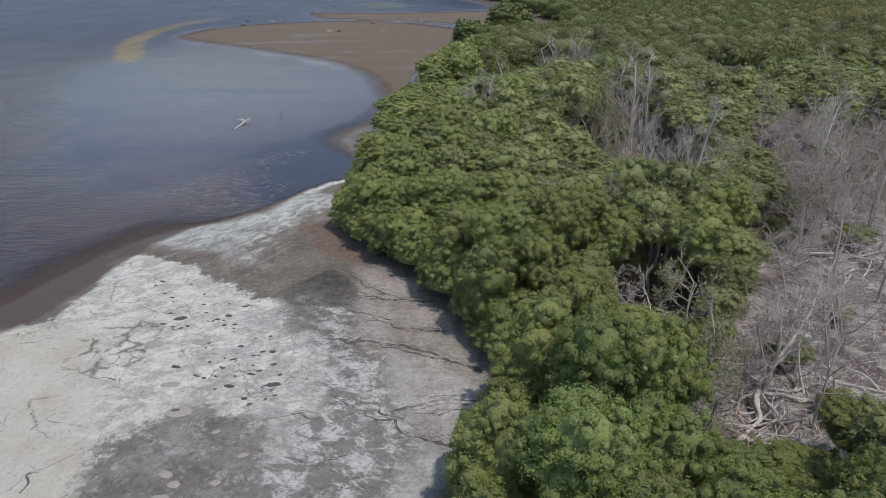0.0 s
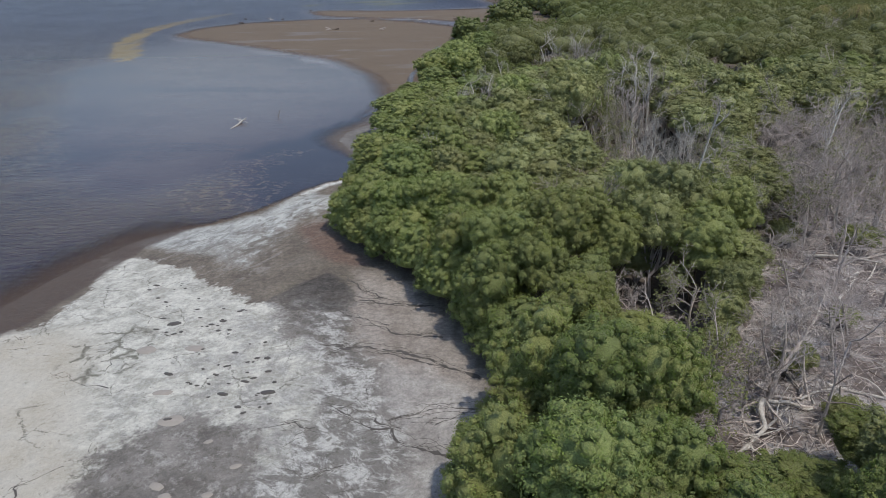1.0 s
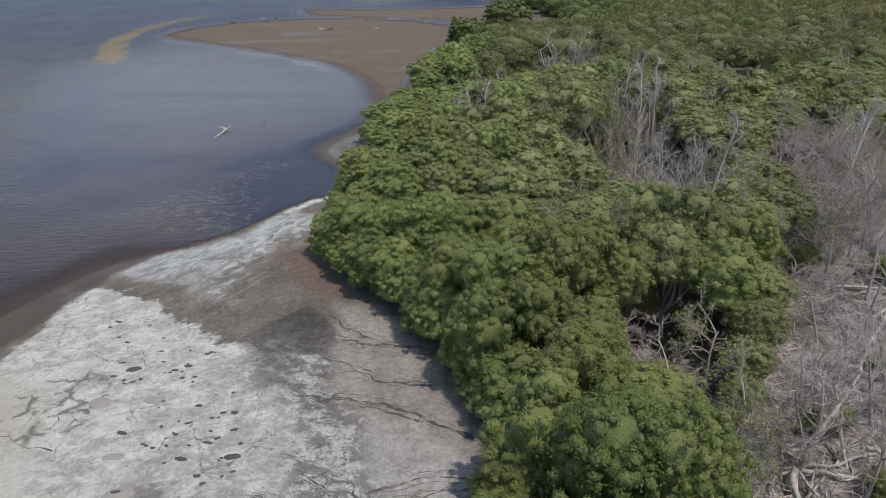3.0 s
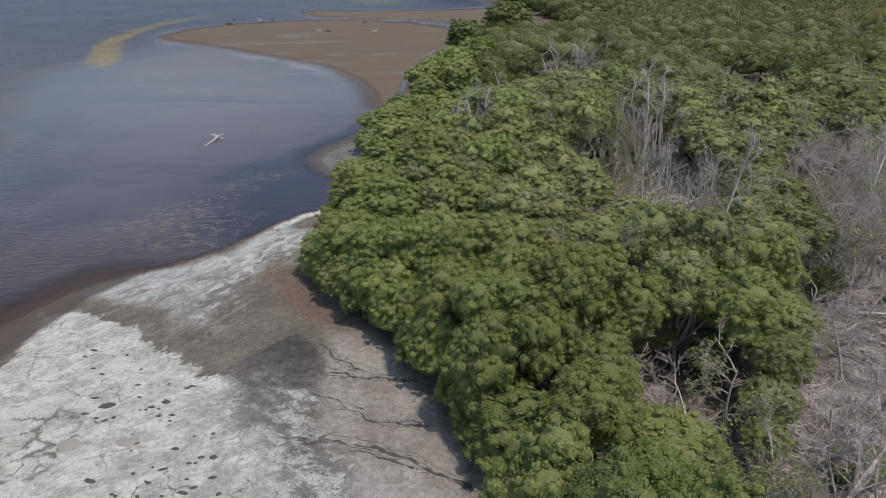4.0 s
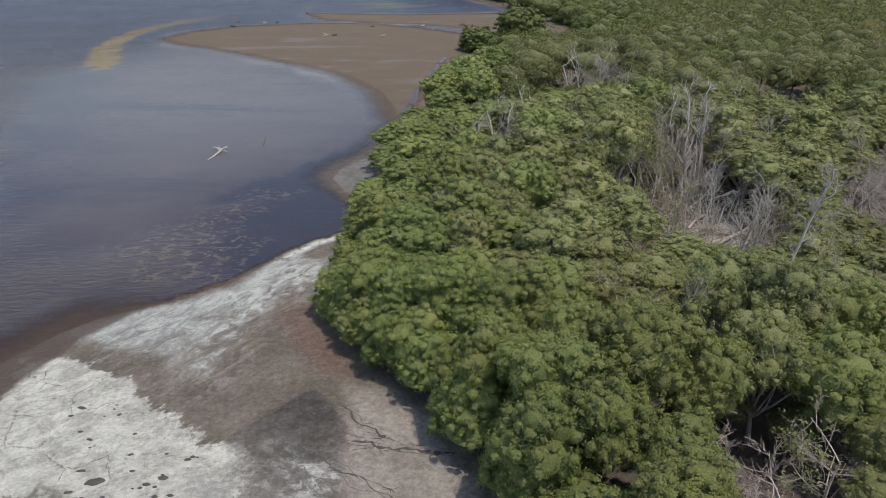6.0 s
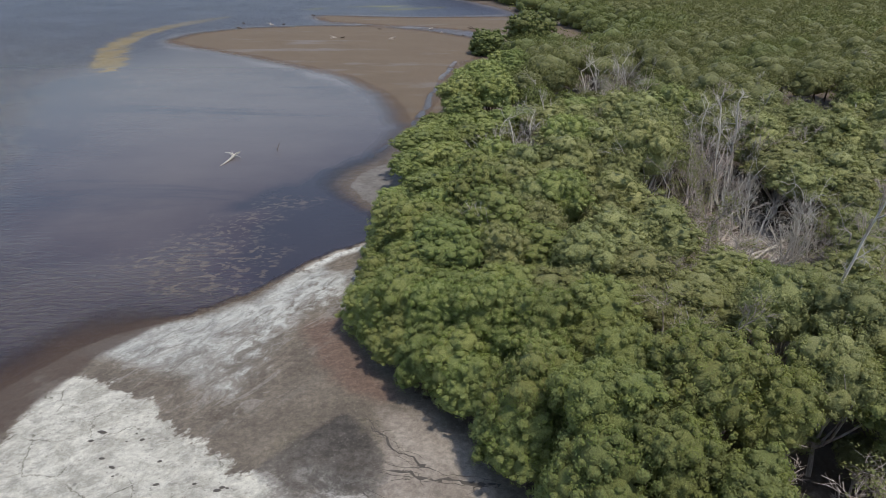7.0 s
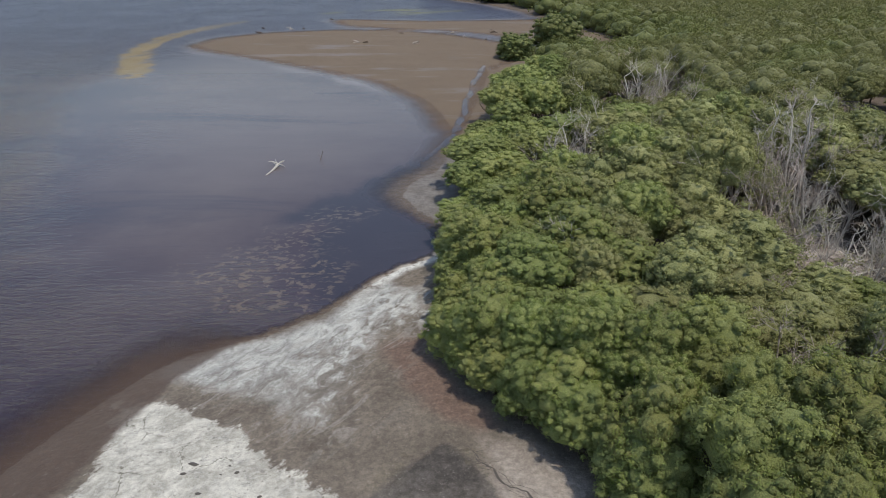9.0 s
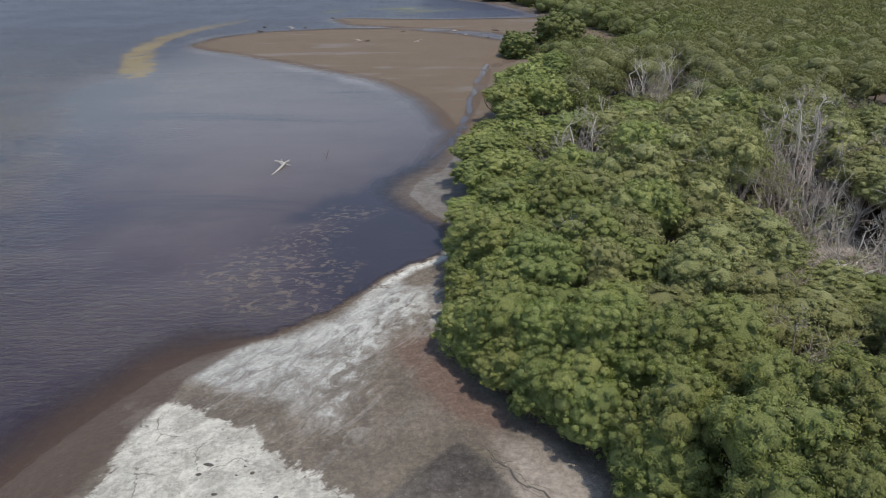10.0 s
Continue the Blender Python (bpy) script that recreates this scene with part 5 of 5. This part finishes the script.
# ---- small things on the flats ----
def mud_material(name, dark, light, rough):
    n = Nodes(name)
    g = n.noise(3.0, 5, 0.65)
    return n.done(n.surface(n.mix(g, dark, light), rough, n.bump(g, 0.3, 0.03)))


WET_MUD = mud_material("dark_wet_mud", (0.040, 0.035, 0.031), (0.098, 0.088, 0.077), 0.6)
CRUST = mud_material("pale_mud_crust", (0.24, 0.215, 0.185), (0.35, 0.32, 0.285), 0.85)


def height_at(pts):
    return ground_height(np.asarray(pts, dtype=float))


def hollow(x, y, long, wide, turn, mat, name, label, category, group):
    """A small ragged dished patch with a raised lip."""
    k = 14
    a = np.arange(k) * 2 * np.pi / k
    wob = 1 + 0.22 * np.sin(a * 2 + R.uniform(0, 6)) * R.uniform(0, 1) + R.normal(scale=0.08, size=k)
    rim = np.column_stack([np.cos(a) * long * wob, np.sin(a) * wide * wob, np.full(k, 0.012)])
    inner = np.column_stack([rim[:, :2] * 0.8, np.full(k, 0.022)])
    v = np.vstack([rim - np.array([0, 0, 0.05]), inner, [[0, 0, 0.014]]])
    i = np.arange(k)
    j = (i + 1) % k
    me = mesh_from(name, v, [np.stack([i, j, j + k, i + k], 1), np.stack([i + k, j + k, np.full(k, 2 * k)], 1)], [mat], smooth=True)
    ob = tagged(new(name, me), label, category, group)
    ob.matrix_basis = pose(x, y, float(height_at([(x, y)])[0]) + 0.012, 0, 0, turn)


HOLES = [(-16.8, 37.3, 0.50), (-13.8, 37.5, 0.28), (-9.2, 30.1, 0.46), (-10.7, 31.1, 0.25), (-11.6, 30.0, 0.34), (-10.3, 31.4, 0.20), (-13.8, 28.0, 0.26), (-14.4, 37.1, 0.22), (-15.2, 31.9, 0.32), (-17.8, 38.0, 0.22), (-12.0, 33.9, 0.22), (-20.0, 42.6, 0.26)]
for x, y, k in HOLES:
    hollow(x, y, k, k * 0.48, R.uniform(-14, 14), WET_MUD, "mud_hollow", "small dark wet hollow in the white salt crust", "hollow", "hollows in the salt")
HOLE_ZONE = [(-23, 45.5), (-17.5, 43), (-12, 38.7), (-8.2, 31), (-8.4, 28), (-12, 28), (-16, 33), (-20, 40)]
made = 0
while made < 55:
    x, y = R.uniform(-23, -8), R.uniform(27, 46)
    if inside(HOLE_ZONE, np.array([[x, y]]))[0] > 0.3:
        k = R.uniform(0.07, 0.22)
        hollow(x, y, k, k * R.uniform(0.4, 0.75), R.uniform(-25, 25), WET_MUD, "mud_hollow", "small dark wet hollow in the white salt crust", "hollow", "hollows in the salt")
        made += 1
for x, y, k in ((-13.6, 27.9, 0.75), (-14.6, 34.4, 0.6), (-17.4, 34.4, 0.7), (-12.6, 23.4, 0.4), (-12.0, 22.8, 0.35), (-9.4, 24.6, 0.3), (-14.9, 30.2, 0.5), (-11.2, 26.3, 0.25), (-10.2, 22.9, 0.3), (-12.3, 22.0, 0.42)):
    hollow(x, y, k, k * 0.6, R.uniform(-20, 20), CRUST, "crust_plate", "pale tan plate of dried mud crust on the flat", "mud plate", "plates of mud crust")


def drain(line, width, twigs, label="dark branching drainage channel in the tidal mud"):
    """A ragged wet groove that wanders and forks over the flat."""
    soup = Soup()

    def run(pts, w, depth):
        pts = np.asarray(pts, dtype=float)
        t = np.linspace(0, 1, len(pts))
        total = np.sum(np.linalg.norm(np.diff(pts, axis=0), axis=1))
        k = max(5, int(total / 0.22))
        s = np.linspace(0, 1, k)
        q = np.column_stack([np.interp(s, t, pts[:, 0]), np.interp(s, t, pts[:, 1])])
        wig = np.array([[noise.noise(Vector((a * 0.9, b * 0.9, 7.0 + depth))), noise.noise(Vector((a * 0.9, b * 0.9, 21.0 + depth)))] for a, b in q])
        wig += 0.35 * np.array([[noise.noise(Vector((a * 3.1, b * 3.1, 4.0 + depth))), noise.noise(Vector((a * 3.1, b * 3.1, 13.0 + depth)))] for a, b in q])
        q = q + wig * 0.45 * np.sin(np.pi * np.clip(s, 0.02, 1))[:, None] ** 0.4
        tan = unit(np.gradient(q, axis=0))
        nor = np.column_stack([-tan[:, 1], tan[:, 0]])
        half = w * (0.30 + 0.70 * s) * np.clip(R.normal(0.5, 0.45, k), 0.05, 1.4) * (1 if depth == 0 else 1.15 - s)
        z = height_at(q)
        up = np.array([0.004, 0.022, 0.004])
        rows = [np.column_stack([q + nor * (half * o)[:, None], z + u]) for o, u in zip((-1, 0, 1), up)]
        v = np.stack(rows, 1).reshape(-1, 3)
        i = np.arange(k - 1) * 3
        soup.add(v, np.concatenate([np.stack([i, i + 1, i + 4, i + 3], 1), np.stack([i + 1, i + 2, i + 5, i + 4], 1)]))
        if depth < 2:
            for _ in range(twigs if depth == 0 else 2):
                j = int(R.integers(1, k - 1))
                ang = math.atan2(-tan[j, 1], -tan[j, 0]) + R.choice([-1, 1]) * R.uniform(0.25, 0.7)
                ln = R.uniform(0.5, 1.7) * (1 if depth == 0 else 0.5)
                e1 = q[j] + ln * 0.5 * np.array([math.cos(ang), math.sin(ang)])
                e2 = e1 + ln * 0.5 * np.array([math.cos(ang + 0.5), math.sin(ang + 0.5)])
                run([q[j], e1, e2], w * 0.45, depth + 1)

    run(line, width, 0)
    for side in (-0.25, 0.4) if width > 0.09 else ():
        run([(x + R.uniform(-0.2, 0.2), y + side * R.uniform(0.4, 1.2)) for x, y in line], width * 0.36, 1)
    ob = new("drainage_channel", soup.mesh("drainage_channel", [WET_MUD], True))
    tagged(ob, label, "channel", "channels in the tidal mud", "structure")


DRAINS = [([(-5.7, 28.9), (-4.0, 27.7), (-2.2, 26.5), (0.6, 25.0)], 0.16, 6), ([(-3.9, 30.3), (-3.9, 29.3), (-3.0, 27.4), (-1.7, 26.0)], 0.09, 3), ([(-2.3, 27.8), (0.0, 28.5), (2.6, 28.7)], 0.12, 4), ([(-1.5, 27.4), (0.6, 27.6), (2.4, 28.3)], 0.07, 2),
          ([(-6.5, 33.8), (-4.8, 34.4), (-2.7, 34.0), (-0.7, 33.0), (2.2, 31.2)], 0.22, 5), ([(-4.2, 33.8), (-2.2, 33.2), (0.8, 32.0)], 0.10, 3), ([(-6.5, 38.6), (-4.8, 37.1), (-2.2, 35.6), (0.2, 35.2)], 0.14, 5), ([(-6.0, 40.0), (-3.1, 39.5), (-0.4, 39.0)], 0.20, 4),
          ([(-6.8, 43.4), (-5.4, 41.6), (-3.8, 40.2)], 0.12, 3)]
for line, w, k in DRAINS:
    drain(line, w * 0.85, k + 1)
CRACKS = [([(-17.4, 24.8), (-18.3, 24.2), (-18.9, 23.6), (-18.7, 22.4)], 0.10, 1), ([(-19.3, 34.3), (-19.0, 33.0), (-18.8, 31.9)], 0.12, 1), ([(-21.4, 31.8), (-19.9, 31.3), (-18.0, 30.7)], 0.07, 2),
          ([(-16.6, 22.8), (-16.3, 21.9)], 0.06, 0), ([(-17.2, 26.6), (-16.6, 25.6)], 0.05, 0), ([(-26.5, 36.4), (-25.4, 35.6)], 0.09, 1),
          ([(-9.0, 27.2), (-7.6, 27.6), (-6.2, 27.2)], 0.09, 4), ([(-7.4, 24.4), (-5.6, 24.0), (-4.4, 24.6)], 0.06, 3), ([(-5.2, 23.0), (-3.6, 22.4)], 0.06, 2)]
for line, w, k in CRACKS:
    drain(line, w * 0.5, k, "dark ragged crack in the dried pale salt crust")

# bleached driftwood in the lagoon
drift = new("driftwood")
tagged(drift, "weathered grey forked driftwood trunk lying in shallow lagoon water", "driftwood")
stem = Soup()
tube(stem, bend(R, (-0.9, -4.6, 0.02), (0.1, 0.2, 0.35), 0.04, 7), (0.07, 0.11, 0.15, 0.18, 0.2, 0.23, 0.2), 7)
part("trunk", stem.mesh("trunk", [BLEACHED], True), drift)
for tip, r in (((-1.6, 0.9, 0.55), 0.15), ((-1.0, 1.3, 0.2), 0.10), ((1.0, 0.6, 0.8), 0.13), ((0.7, 1.4, 0.35), 0.10), ((-0.4, 0.5, 1.0), 0.09), ((1.2, -0.2, 0.05), 0.08)):
    limb = Soup()
    tube(limb, bend(R, (0.1, 0.1, 0.3), tip, 0.12, 5), np.linspace(r, r * 0.4, 5), 5)
    part("branch", limb.mesh("branch", [BLEACHED], True), drift)
drift.matrix_basis = Matrix.LocRotScale((-26.5, 88.7, 0.0), None, (0.68, 0.68, 0.68))


def snag(x, y, size, label, wood):
    ob = new("driftwood")
    tagged(ob, label, "driftwood", "driftwood of the sandbar")
    for i in range(4):
        a = R.uniform(0, 3.14)
        d = np.array([math.cos(a), math.sin(a) * 0.6, R.uniform(0.0, 0.35)]) * size * R.uniform(0.5, 1.0)
        limb = Soup()
        tube(limb, bend(R, (-d[0] * 0.5, -d[1] * 0.5, 0.03), d * np.array([0.5, 0.5, 1.0]), 0.1, 5), np.linspace(0.11, 0.05, 5), 5)
        part("trunk" if i == 0 else "branch", limb.mesh("limb", [wood], True), ob)
    ob.matrix_basis = pose(x, y, max(float(height_at([(x, y)])[0]), 0.0) + 0.02)


for x, y, k, pale in ((-29.0, 181.0, 3.0, 1), (-26.8, 181.0, 2.4, 0), (-58.5, 211.6, 3.4, 0), (-50.4, 208.5, 5.0, 1), (-47.0, 210.0, 3.0, 0), (-42.7, 232.5, 3.0, 0), (-14.9, 179.5, 3.2, 1), (-57.3, 201.9, 3.6, 0), (-3.3, 193.4, 3.0, 1),
                      (2.0, 188.0, 2.6, 0), (-19.5, 199.0, 2.8, 0), (-6.0, 201.0, 3.0, 1), (4.5, 200.0, 4.0, 0)):
    snag(x, y, k * 0.6, "grey driftwood branches stranded on the wet sandbar", DEADWOOD if pale else BARK)
pole = Soup()
tube(pole, bend(R, (0, -0.5, -0.3), (0.35, 0.4, 0.9), 0.05, 4), (0.05, 0.045, 0.04, 0.02), 5)
tube(pole, bend(R, (0.1, -0.1, 0.3), (-0.3, 0.3, 0.6), 0.05, 3), (0.03, 0.025, 0.015), 4)
tagged(new("broken_branch", pole.mesh("broken_branch", [BARK], True)), "small dark broken branch sticking out of the lagoon", "branch").matrix_basis = pose(-22.3, 91.3, 0)
